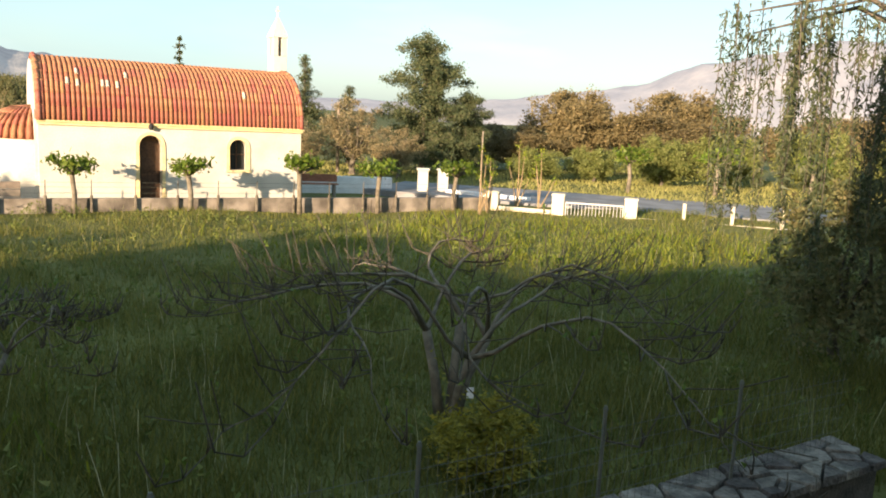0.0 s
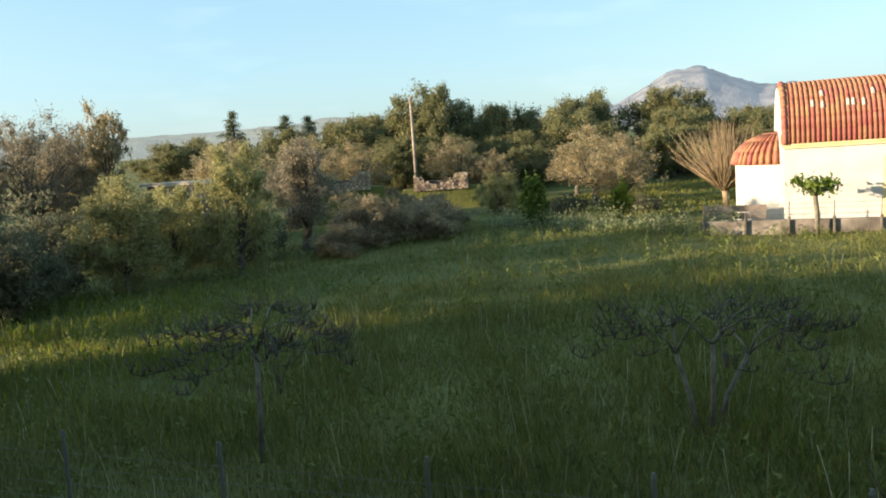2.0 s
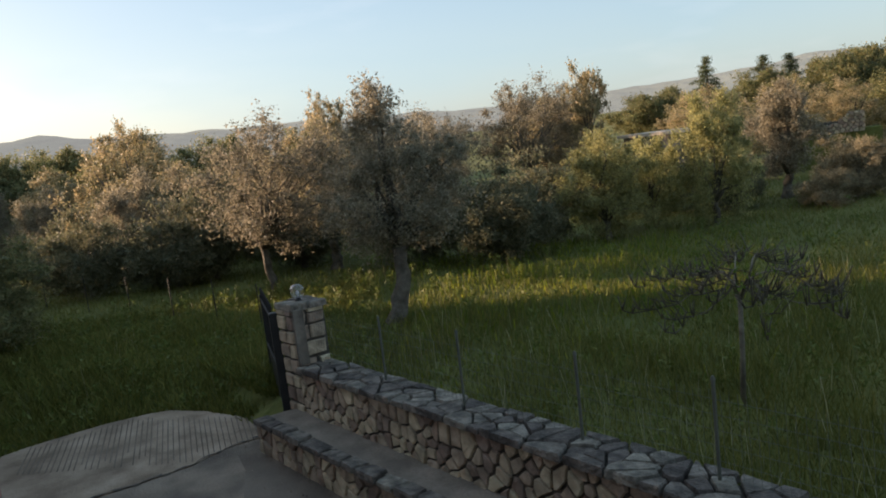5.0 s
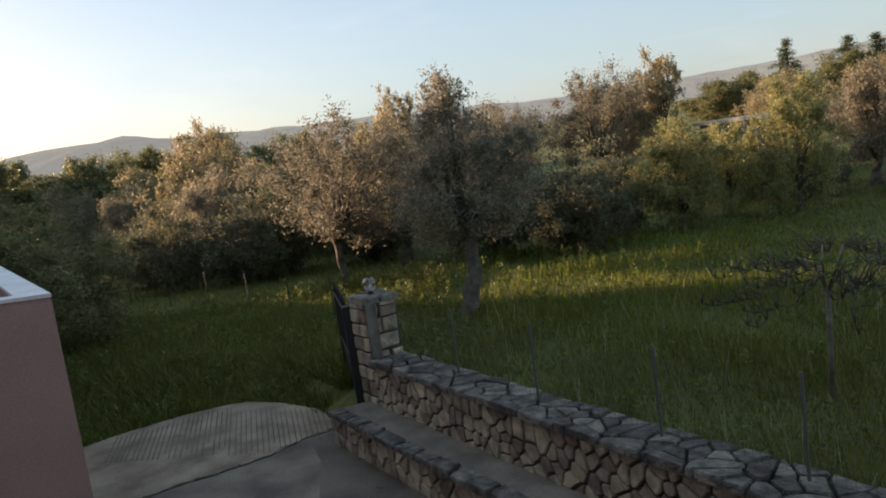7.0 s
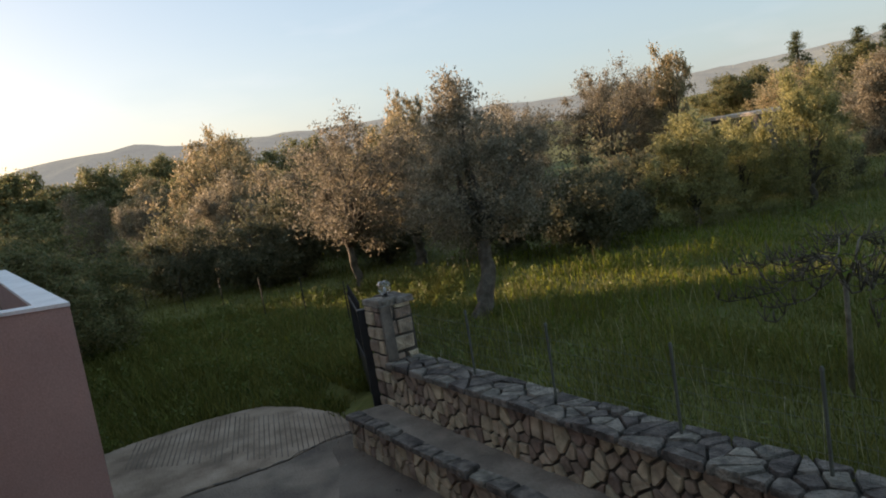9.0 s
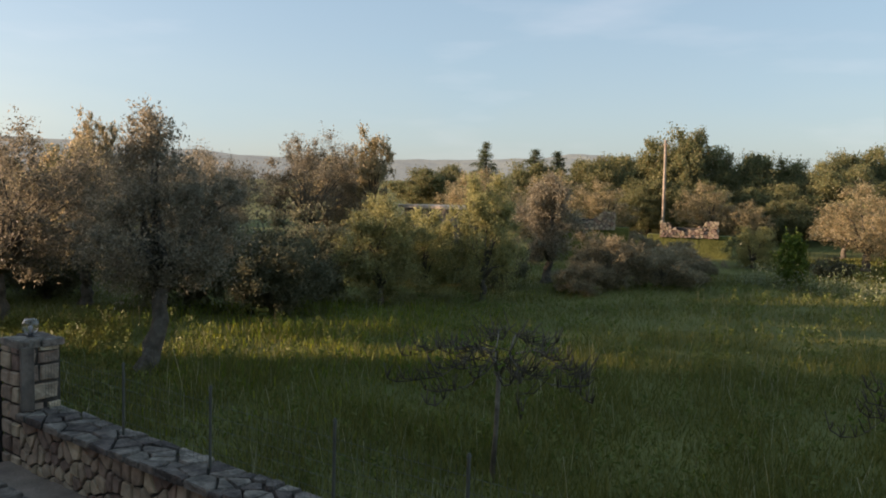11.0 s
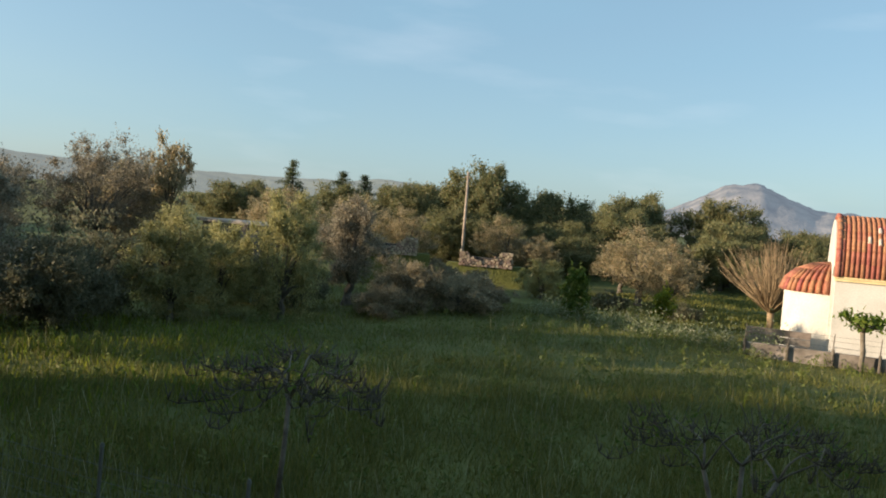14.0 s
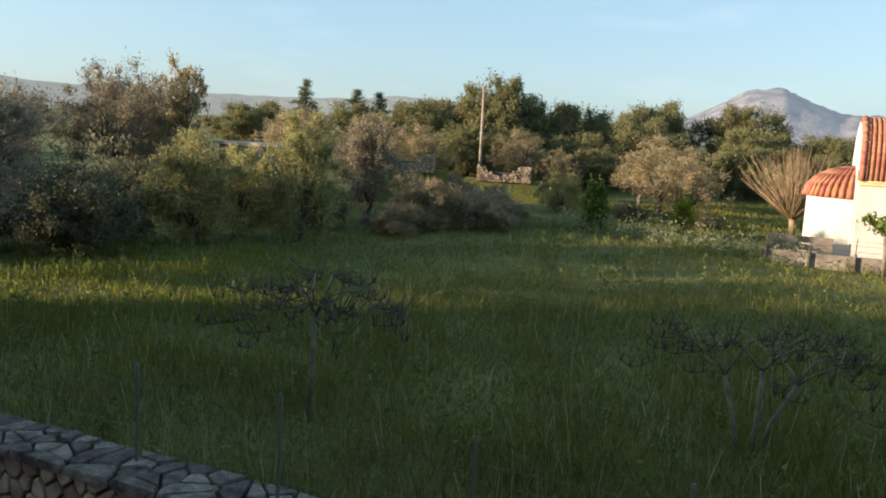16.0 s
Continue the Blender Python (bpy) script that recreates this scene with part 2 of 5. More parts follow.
M_ROAD = mat("grey_road", (0.16, 0.16, 0.165), (0.24, 0.24, 0.245), 1.0, 0.9, 0.3, 40)


def hill_mat(name, c1, c2, scale, haze_glow, tint):
    """Far slopes seen through kilometres of air, whose haze is painted in as a tinted glow."""
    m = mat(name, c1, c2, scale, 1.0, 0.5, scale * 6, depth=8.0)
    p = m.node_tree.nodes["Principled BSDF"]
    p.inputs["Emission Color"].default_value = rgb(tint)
    p.inputs["Emission Strength"].default_value = haze_glow
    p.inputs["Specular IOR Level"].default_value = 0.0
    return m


# ---- mesh helpers ----
def rng(seed):
    return np.random.default_rng(seed)


def link_mesh(name, me, m, parent=None, label=""):
    ob = new(name, me)
    if m:
        me.materials.append(m)
    if parent:
        ob.parent = parent
    return tagged(ob, label) if label else ob


def quads(name, v, m, parent=None, label="", smooth=False):
    """v: n x 4 x 3 or n x 3 x 3 corners of loose faces."""
    k, c = len(v), v.shape[1]
    me = bpy.data.meshes.new(name)
    me.vertices.add(c * k)
    me.vertices.foreach_set("co", np.ascontiguousarray(v, dtype=np.float32).ravel())
    me.loops.add(c * k)
    me.loops.foreach_set("vertex_index", np.arange(c * k, dtype=np.int32))
    me.polygons.add(k)
    me.polygons.foreach_set("loop_start", np.arange(0, c * k, c, dtype=np.int32))
    me.update(calc_edges=True)
    return link_mesh(name, me, m, parent, label)


def solid(name, vf, m, parent=None, label="", smooth=False):
    v, f = vf
    me = bpy.data.meshes.new(name)
    me.from_pydata([tuple(map(float, p)) for p in v], [], [tuple(map(int, q)) for q in f])
    me.update()
    if smooth:
        me.polygons.foreach_set("use_smooth", [True] * len(me.polygons))
    return link_mesh(name, me, m, parent, label)


def join(*vfs):
    v, f = [], []
    for a, b in vfs:
        k = len(v)
        v += [tuple(p) for p in a]
        f += [tuple(i + k for i in q) for q in b]
    return v, f


def box(x0, x1, y0, y1, z0, z1, c=0.0):
    """A box whose upright edges and top are chamfered by c."""
    if c <= 0:
        v = [(x, y, z) for z in (z0, z1) for x, y in ((x0, y0), (x1, y0), (x1, y1), (x0, y1))]
        return v, [(3, 2, 1, 0), (4, 5, 6, 7), (0, 1, 5, 4), (1, 2, 6, 5), (2, 3, 7, 6), (3, 0, 4, 7)]
    ring = [(x0 + c, y0), (x1 - c, y0), (x1, y0 + c), (x1, y1 - c), (x1 - c, y1), (x0 + c, y1), (x0, y1 - c), (x0, y0 + c)]
    cx, cy = (x0 + x1) / 2, (y0 + y1) / 2
    inner = [(cx + (x - cx) * (1 - 2 * c / (x1 - x0)), cy + (y - cy) * (1 - 2 * c / (y1 - y0))) for x, y in ring]
    v = [(x, y, z0) for x, y in ring] + [(x, y, z1 - c) for x, y in ring] + [(x, y, z1) for x, y in inner]
    f = [tuple(range(7, -1, -1)), tuple(range(16, 24))]
    for a in (0, 8):
        f += [(a + i, a + (i + 1) % 8, a + 8 + (i + 1) % 8, a + 8 + i) for i in range(8)]
    return v, f


def tube(pts, radii, n=6, close=True):
    pts = [Vector(p) for p in pts]
    v, f = [], []
    for i, p in enumerate(pts):
        d = (pts[min(i + 1, len(pts) - 1)] - pts[max(i - 1, 0)]).normalized()
        a = d.orthogonal().normalized() if i == 0 else (a - d * a.dot(d)).normalized()
        b = d.cross(a)
        for k in range(n):
            w = 2 * math.pi * k / n
            v.append(tuple(p + (a * math.cos(w) + b * math.sin(w)) * radii[i]))
    for i in range(len(pts) - 1):
        f += [(i * n + k, i * n + (k + 1) % n, (i + 1) * n + (k + 1) % n, (i + 1) * n + k) for k in range(n)]
    if close:
        f += [tuple(range(n - 1, -1, -1)), tuple(range((len(pts) - 1) * n, len(pts) * n))]
    return v, f


def lathe(profile, n=16):
    v = [(r * math.cos(2 * math.pi * k / n), r * math.sin(2 * math.pi * k / n), z) for r, z in profile for k in range(n)]
    f = [(i * n + k, i * n + (k + 1) % n, (i + 1) * n + (k + 1) % n, (i + 1) * n + k) for i in range(len(profile) - 1) for k in range(n)]
    return v, f + [tuple(range(n - 1, -1, -1)), tuple(range((len(profile) - 1) * n, len(profile) * n))]


def cells(u0, u1, v0, v1, size, gap, seed, squash=1.0, upto=400, loss=0.2):
    """Irregular stones that fill a rectangle: convex outlines with a joint between them."""
    r = rng(seed)
    nu, nv = max(1, round((u1 - u0) / size)), max(1, round((v1 - v0) / (size * squash)))
    du, dv = (u1 - u0) / nu, (v1 - v0) / nv
    s = np.array([(u0 + (i + 0.5 + (0.25 if j % 2 else -0.25) + r.uniform(-0.33, 0.33)) * du, v0 + (j + 0.5 + r.uniform(-0.3, 0.3)) * dv) for i in range(nu) for j in range(nv)])
    s = s[r.uniform(0, 1, len(s)) > loss]
    out = []
    for c in s:
        poly = [np.array(p) for p in ((u0, v0), (u1, v0), (u1, v1), (u0, v1))]
        for o in s:
            d = o - c
            far = np.hypot(*d)
            if far < 1e-6 or far > 3.2 * size:
                continue
            n, lim = d / far, far / 2 - gap / 2
            res = []
            for i, p in enumerate(poly):
                q = poly[(i + 1) % len(poly)]
                a, b = (p - c) @ n - lim, (q - c) @ n - lim
                if a <= 0:
                    res.append(p)
                if a * b < 0:
                    res.append(p + (q - p) * a / (a - b))
            poly = res
            if len(poly) < 3:
                break
        if len(poly) >= 3:
            out.append(np.array(poly))
    return out[:upto]


def courses(u0, u1, v0, v1, size, gap, seed):
    """Squared blocks in uneven courses."""
    r = rng(seed)
    out, v = [], v0
    while v < v1 - 0.04:
        h = min(size * r.uniform(0.55, 1.0), v1 - v)
        u = u0
        while u < u1 - 0.02:
            w = size * r.uniform(0.7, 1.5)
            e = u1 if u1 - u - w < size * 0.5 else u + w
            q = np.array([(u, v), (e, v), (e, v + h), (u, v + h)]) + r.uniform(-0.012, 0.012, (4, 2))
            out.append(np.clip(q + (q.mean(0) - q) * gap / size * 1.6, (u0, v0), (u1, v1)))
            u = e
        v += h
    return out


def stone(poly, depth, seed, face=0.86):
    """A stone on the plane z = 0 of its own frame, rounded towards its face."""
    r = rng(seed)
    c = poly.mean(0)
    span = np.sqrt(np.mean(np.sum((poly - c) ** 2, 1)))
    rough = []
    for p, q in zip(poly, np.roll(poly, -1, 0)):
        if np.hypot(*(q - p)) > span * 0.35:
            rough += [p + (c - p) * r.uniform(0.0, 0.13), p * 0.5 + q * 0.5 + (c - (p + q) / 2) * r.uniform(-0.02, 0.1)]
        else:
            rough.append(p + (c - p) * r.uniform(0.0, 0.1))
    poly = np.array(rough)
    k = len(poly)
    h = depth * r.uniform(0.65, 1.15)
    tilt = r.uniform(-0.05, 0.05, 2)
    v, f = [], []
    for scale, z in ((1.0, -0.02), (1.0, h * (face - 0.3)), (face, h)):
        for p in poly:
            q = c + (p - c) * scale
            v.append((q[0], q[1], z + (tilt @ (q - c) if z > 0 else 0)))
    for a in (0, k):
        f += [(a + i, a + (i + 1) % k, a + k + (i + 1) % k, a + k + i) for i in range(k)]
    return v, f + [tuple(range(2 * k, 3 * k))]


def stones(name, polys, place, depth, m, parent, seed, face=0.86):
    for i, poly in enumerate(polys):
        v, f = stone(poly, depth, seed + i, face)
        solid(name, ([place(*p) for p in v], f), m, parent)


def thing(name, m, label, category, group="", kind=""):
    ob = new(name)
    ob.matrix_basis = m
    return tagged(ob, label, category, group, kind)


# ---- ground ----
def ground_z(x, y):
    """Height of the ground: the field, the lower drive in front of the garden wall, and the rise towards the hills."""
    x, y = np.asarray(x, float), np.asarray(y, float)
    along, across = (x + 8.78) * 0.861 + (y + 1.06) * 0.509, -(x + 8.78) * 0.509 + (y + 1.06) * 0.861
    z = 0.24 + 0.05 * np.sin(x * 0.7 + y * 0.3) * np.cos(y * 0.5 - x * 0.2)
    out = -x * 0.9 + y * 0.3
    z = z + np.clip(out - 30, 0, 130) * 0.045 * np.clip((-x - 8) / 22, 0, 1) - np.clip(y - 20 - np.abs(x + 3), 0, 10) * 0.02
    side = np.clip((-11.25 - x) / 1.2, 0, 1)
    low = (across < 0.2) * (1 - side)
    return z * (1 - low) + low * (-0.06)


def spread(lo, hi, near, far):
    """Grid lines, close together between near's ends and wider outside."""
    a = np.arange(near[0], near[1], 0.5)
    b = near[1] + np.geomspace(0.5, hi - near[1], far)
    c = near[0] - np.geomspace(0.5, near[0] - lo, far)
    return np.concatenate([c[::-1], a, b])


gx, gy = spread(-4200, 4200, (-45, 20), 26), spread(-4200, 4200, (-20, 55), 26)
GX, GY = np.meshgrid(gx, gy, indexing="ij")
GZ = ground_z(GX, GY)
gv = np.stack([GX, GY, GZ], -1)
ni, nj = GX.shape
gq = np.stack([gv[:-1, :-1], gv[1:, :-1], gv[1:, 1:], gv[:-1, 1:]], 2).reshape(-1, 4, 3)
ground = quads("ground", gq, M_SOIL)
tagged(ground, "dark earth of a meadow under tall spring grass", "ground", kind="structure")

# ---- far hills ----
def ridge(name, a0, a1, dist, heights, m, label, seed, rough=0.12):
    """A mountain range between two bearings (degrees left of +y): heights at even steps, in metres, falling to both sides."""
    n, rows = 90, 14
    r = rng(seed)
    v, f = [], []
    for i in range(n):
        u = i / (n - 1)
        h = np.interp(u * (len(heights) - 1), range(len(heights)), heights)
        for j in range(rows):
            w = j / (rows - 1)
            a = radians(a0 + (a1 - a0) * u)
            d = dist * (0.8 + 0.35 * w)
            prof = math.sin(math.pi * min(w / 0.57, 1.0) / 2) if w <= 0.57 else max(0.0, 1 - (w - 0.57) / 0.43)
            k = noise.fractal(Vector((u * 14 + seed, w * 4, seed)), 0.8, 2.1, 5) * rough
            z = h * prof * (1 + k) + (k * h * 0.4 if w > 0.1 else 0) - (30 if w == 0 else 0)
            v.append((-math.sin(a) * d, math.cos(a) * d, z))
    for i in range(n - 1):
        f += [(i * rows + j, i * rows + j + 1, (i + 1) * rows + j + 1, (i + 1) * rows + j) for j in range(rows - 1)]
    ob = solid(name, (v, f), m, smooth=True)
    return tagged(ob, label, "mountain", kind="structure")


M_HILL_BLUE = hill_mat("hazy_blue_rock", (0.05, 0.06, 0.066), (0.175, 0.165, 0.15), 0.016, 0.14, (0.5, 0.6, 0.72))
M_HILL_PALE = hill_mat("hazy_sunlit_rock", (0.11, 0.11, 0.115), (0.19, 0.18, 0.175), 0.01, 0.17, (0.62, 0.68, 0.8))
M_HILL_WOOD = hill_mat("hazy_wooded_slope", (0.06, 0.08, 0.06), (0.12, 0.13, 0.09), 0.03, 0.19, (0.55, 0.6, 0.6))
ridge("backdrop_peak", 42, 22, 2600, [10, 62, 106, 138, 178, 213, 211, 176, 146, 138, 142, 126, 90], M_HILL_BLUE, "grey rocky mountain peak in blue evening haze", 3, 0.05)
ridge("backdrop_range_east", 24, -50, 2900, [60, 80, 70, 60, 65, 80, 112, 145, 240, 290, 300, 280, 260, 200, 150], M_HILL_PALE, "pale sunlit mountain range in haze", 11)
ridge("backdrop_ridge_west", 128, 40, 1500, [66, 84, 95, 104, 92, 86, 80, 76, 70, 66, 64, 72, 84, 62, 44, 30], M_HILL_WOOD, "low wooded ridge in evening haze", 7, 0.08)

# ---- plants ----
def leaf_quads(centres, r, size, aspect, upright=0.0):
    """A four-cornered leaf at each centre, turned at random."""
    k = len(centres)
    d = r.normal(size=(k, 3))
    d[:, 2] += upright * 2
    d /= np.linalg.norm(d, axis=1)[:, None]
    s = np.cross(d, r.normal(size=(k, 3)))
    s /= np.linalg.norm(s, axis=1)[:, None] + 1e-9
    ln = (size * r.uniform(0.55, 1.25, k))[:, None]
    w = ln * aspect * 0.5
    c = np.asarray(centres)
    return np.stack([c - s * w, c + s * w, c + d * ln], 1)


def crown_points(r, height, radius, base, clumps, per, clump_r, shape=1.0, lumps=0.35):
    """Leaf places in clumps spread over an uneven crown, and the clumps' centres."""
    seedv = r.uniform(-50, 50, 3)
    cs = []
    while len(cs) < clumps:
        p = r.uniform(-1, 1, 3)
        q = np.linalg.norm(p)
        if q > 1 or q < 0.35:
            continue
        k = 1 + lumps * 1.6 * noise.noise(Vector(p / q * 1.7 + seedv))
        if q > k:
            continue
        zz = (p[2] + 1) / 2
        taper = (1 - zz * 0.35 * shape)
        cs.append((p[0] * radius * taper * k, p[1] * radius * taper * k, base + zz * (height - base) * min(1.08, k)))
    cs = np.array(cs)
    sizes = clump_r * r.uniform(0.55, 1.3, clumps)
    shoots = max(2, per // 14)
    mid = np.array([0, 0, base + (height - base) * 0.4])
    way = cs - mid
    way = np.repeat(way / (np.linalg.norm(way, axis=1)[:, None] + 1e-6), shoots, 0) * 0.7 + r.normal(size=(clumps * shoots, 3)) * 0.55 + np.array([0, 0, 0.35])
    way /= np.linalg.norm(way, axis=1)[:, None] + 1e-6
    reach = np.repeat(sizes, shoots) * r.uniform(0.4, 1.35, clumps * shoots)
    on = per * 6 // 10 // shoots
    t = r.uniform(0.1, 1.0, (clumps * shoots, on, 1))
    line = np.repeat(cs, shoots, 0)[:, None] + way[:, None] * reach[:, None, None] * t + r.normal(size=(clumps * shoots, on, 3)) * clump_r * 0.1
    rest = per - on * shoots
    pts = np.concatenate([line.reshape(-1, 3), np.repeat(cs, rest, 0) + np.clip(r.normal(size=(clumps * rest, 3)), -1.5, 1.5) * np.repeat(sizes, rest)[:, None] * 0.5])
    return pts, cs


def limbs(r, cs, trunk_h, trunk_r, lean, count, bark_n=7):
    """A tapered, crooked trunk and limbs that reach out to some of the clumps."""
    fork = Vector((lean[0], lean[1], trunk_h))
    mid = fork * 0.5 + Vector((r.uniform(-0.08, 0.08), r.uniform(-0.08, 0.08), 0))
    way = [Vector((0, 0, -0.25)), Vector((0, 0, 0.05))] + [mid * (2 * t) if t < 0.5 else mid.lerp(fork, 2 * t - 1) for t in (0.2, 0.35, 0.5, 0.65, 0.8)] + [fork]
    way = [p + Vector((r.uniform(-0.25, 0.25) * trunk_r, r.uniform(-0.25, 0.25) * trunk_r, 0)) for p in way]
    girth = [1.7, 1.3, 1.02, 1.08, 0.9, 0.98, 0.84, 0.9]
    tv, tf = tube(way, [trunk_r * g * r.uniform(0.92, 1.08) for g in girth], 11)
    ax = [way[i // 11] for i in range(len(tv))]
    parts = [([tuple(a + (Vector(v) - a) * (1 + 0.28 * noise.noise(Vector(v) * 5 + Vector((trunk_r * 90, 0, 0))))) for v, a in zip(tv, ax)], tf)]
    for i in r.choice(len(cs), min(count, len(cs)), replace=False):
        tip = Vector(cs[i])
        a = fork + (tip - fork) * 0.35 + Vector((r.uniform(-0.15, 0.15), r.uniform(-0.15, 0.15), 0.12 * (tip - fork).length))
        b = fork + (tip - fork) * 0.7 + Vector((r.uniform(-0.15, 0.15), r.uniform(-0.15, 0.15), 0.08 * (tip - fork).length))
        parts.append(tube([fork - Vector((0, 0, 0.05)), a, b, tip], [trunk_r * 0.55, trunk_r * 0.36, trunk_r * 0.2, 0.008], 5))
    return join(*parts)


def broadleaf(name, seed, height, radius, base, m_leaf, label, category, clumps=60, per=70, clump_r=0.42, leaf=0.085, aspect=0.34,
              trunk_h=1.0, trunk_r=0.13, lean=(0, 0), arms=14, m_bark=None, sprigs=0, lumps=0.35, shape=1.0, shift=(0, 0)):
    r = rng(seed)
    ob = thing(name, Matrix.Identity(4), label, category)
    pts, cs = crown_points(r, height, radius, base, int(clumps * 1.35), int(per * 1.45), clump_r, shape, lumps)
    pts[:, :2] += shift
    cs[:, :2] += shift
    if sprigs:
        top = cs[r.choice(len(cs), sprigs)]
        run = r.uniform(0.08, 0.3, (sprigs, 1)) * np.array([0, 0, 1.0]) + r.normal(size=(sprigs, 3)) * 0.16
        pts = np.concatenate([pts] + [top + run * t + r.normal(size=(sprigs, 3)) * 0.04 for t in np.linspace(0.3, 1.15, 14)])
    pts = pts[pts[:, 2] > 0.05]
    solid("trunk", limbs(r, cs, trunk_h, trunk_r, lean, arms), m_bark or M_BARK, ob, smooth=True)
    quads("crown", leaf_quads(pts, r, leaf * 1.45, aspect * 1.5, 0.25), m_leaf, ob)
    return ob


def conifer(name, seed, height, radius, label, tiers=16, droop=0.25, per=20, first=0.6, tip=1.0, leaf=0.0):
    """A conifer: a straight trunk with whorls of branches that carry needle sprays."""
    r = rng(seed)
    ob = thing(name, Matrix.Identity(4), label, "tree")
    parts, pts = [tube([(0, 0, -0.3), (0, 0, height * 0.5), (0, 0, height)], [height * 0.022, height * 0.014, 0.012], 7)], []
    for i in range(tiers):
        u = i / (tiers - 1)
        z = first + (height * 0.97 - first) * u
        reach = radius * (1 - u) ** (0.75 * tip) * (1.0 if i else 0.8) + 0.12
        reach *= r.uniform(0.6, 1.2)
        for k in range(r.integers(6, 9)):
            a = r.uniform(0, 2 * math.pi)
            ln = reach * r.uniform(0.4, 1.25)
            way = Vector((math.cos(a), math.sin(a), 0))
            p0, p1, p2 = Vector((0, 0, z)), way * ln * 0.55 + Vector((0, 0, z + ln * 0.1)), way * ln + Vector((0, 0, z - ln * droop + r.uniform(-0.1, 0.2)))
            parts.append(tube([p0, p1, p2], [0.035 * (1.2 - u), 0.02, 0.006], 4, False))
            n = max(8, int(per * ln / radius * 2.2))
            for t in r.uniform(0.15, 1.05, n):
                q = p0.lerp(p1, t * 2) if t < 0.5 else p1.lerp(p2, t * 2 - 1)
                pts += [np.array(q) + r.normal(size=3) * (0.085 + 0.09 * (1 - t)) * radius * 0.6 for _ in range(5)]
    solid("trunk", join(*parts), M_BARK, ob, smooth=True)
    quads("crown", leaf_quads(np.array(pts), r, leaf or 0.08 * radius + 0.14, 0.5, -0.1), M_FIR, ob)
    return ob


def put(ob, places, group):
    """Sets ob at the first of the places (x, y, scale, height scale, turn) and copies of it at the others."""
    made = []
    for i, (x, y, s, h, turn) in enumerate(places):
        m = pose(x, y, float(ground_z(x, y)), 0, 0, turn) @ Matrix.Diagonal((s, s, s * h, 1))
        if i == 0:
            ob.matrix_basis = m
        else:
            made.append(copy_thing(ob, m))
        if group:
            tagged(ob, group=group)
    for o in made:
        if group:
            tagged(o, group=group)
    return ob


GROVE = "olive trees beside the meadow"
# the two olives behind the gate
o = broadleaf("olive_tree", 21, 4.0, 1.65, 1.0, M_RUST, "old olive tree with grey-green crown and leaning trunk in the meadow", "tree", 115, 170, 0.35, 0.045, 0.32, 1.35, 0.14, (-0.12, 0.3), 24, sprigs=60, shape=2.0, lumps=0.5, shift=(-0.45, 0.42))
put(o, [(-13.3, 0.2, 1.0, 1.0, 0)], GROVE)
o = broadleaf("olive_tree", 22, 4.15, 2.25, 1.25, M_RUST, "olive tree with russet-lit crown and slender forked trunk", "tree", 115, 170, 0.4, 0.05, 0.32, 1.2, 0.095, (0.1, -0.1), 28, sprigs=50, lumps=0.55, shift=(0.35, 0.5))
put(o, [(-18.7, -2.4, 1.0, 0.93, 0), (-28.6, 2.4, 1.1, 0.95, 130), (-32.5, 7.0, 1.32, 0.96, 60), (-33.5, 3, 1.1, 0.98, 300)], GROVE)
o = broadleaf("olive_tree", 23, 4.6, 2.1, 0.9, M_OLIVE, "grey-green olive tree with a broken crown", "tree", 96, 76, 0.45, 0.08, 0.32, 1.0, 0.15, (0.1, 0), 18, sprigs=40)
put(o, [(-29, -8.4, 1.05, 0.96, 0), (-21.8, -1.0, 0.9, 0.92, 40), (-24.6, 29.8, 1.05, 0.72, 10), (-21.5, 28.0, 0.85, 0.75, 150), (-35.0, 30.0, 0.9, 0.75, 70),
        (-34, -4, 1.1, 0.70, 220), (-36, 9, 1.1, 0.81, 15), (-38, 17, 1.0, 0.72, 77), (-31.5, 17.5, 0.9, 0.80, 140), (-36, -13, 1.1, 0.74, 99), (-42, -1, 1.2, 0.77, 10), (-44, 11, 1.2, 0.73, 190),
        (-47, 22, 1.2, 0.63, 0), (-28.5, 33, 0.8, 0.68, 35), (-26.0, 33.5, 0.75, 0.68, 135), (-33.2, 31.0, 0.72, 0.68, 235), (-41, 24, 1.0, 0.74, 335), (-37, 24.5, 0.85, 0.8, 85), (-5.3, 44.5, 1.05, 0.8, 0), (-8.0, 42.5, 0.8, 0.75, 77), (-2.6, 43, 0.7, 0.75, 200)], GROVE)
o = broadleaf("olive_tree", 39, 3.45, 1.15, 0.75, M_RUST, "russet olive tree with a short double trunk at the meadow's edge", "tree", 75, 150, 0.34, 0.062, 0.32, 0.75, 0.15, (0.2, 0.1), 16, sprigs=60, shape=1.4, lumps=0.5)
put(o, [(-23.6, 13.4, 1.0, 1.0, 90)], GROVE)
o = broadleaf("olive_tree", 24, 5.2, 1.5, 2.6, M_OLIVE, "tall thin-crowned olive tree behind the grove", "tree", 46, 80, 0.42, 0.1, 0.32, 2.4, 0.13, (0.2, 0), 16, sprigs=30)
put(o, [(-31.5, -8.4, 0.6, 1.72, 30), (-30.7, 9.3, 1.0, 1.02, 0), (-38, -1.25, 1.1, 1.02, 60), (-40, -9, 1.15, 0.61, 120)], GROVE)
o = broadleaf("olive_tree", 25, 4.1, 2.6, 0.15, M_OAK, "dark shaded tree with dense low foliage beside the house, two unseen ones added for shade", "tree", 170, 150, 0.46, 0.062, 0.34, 1.0, 0.16, (0, 0), 14, sprigs=70)
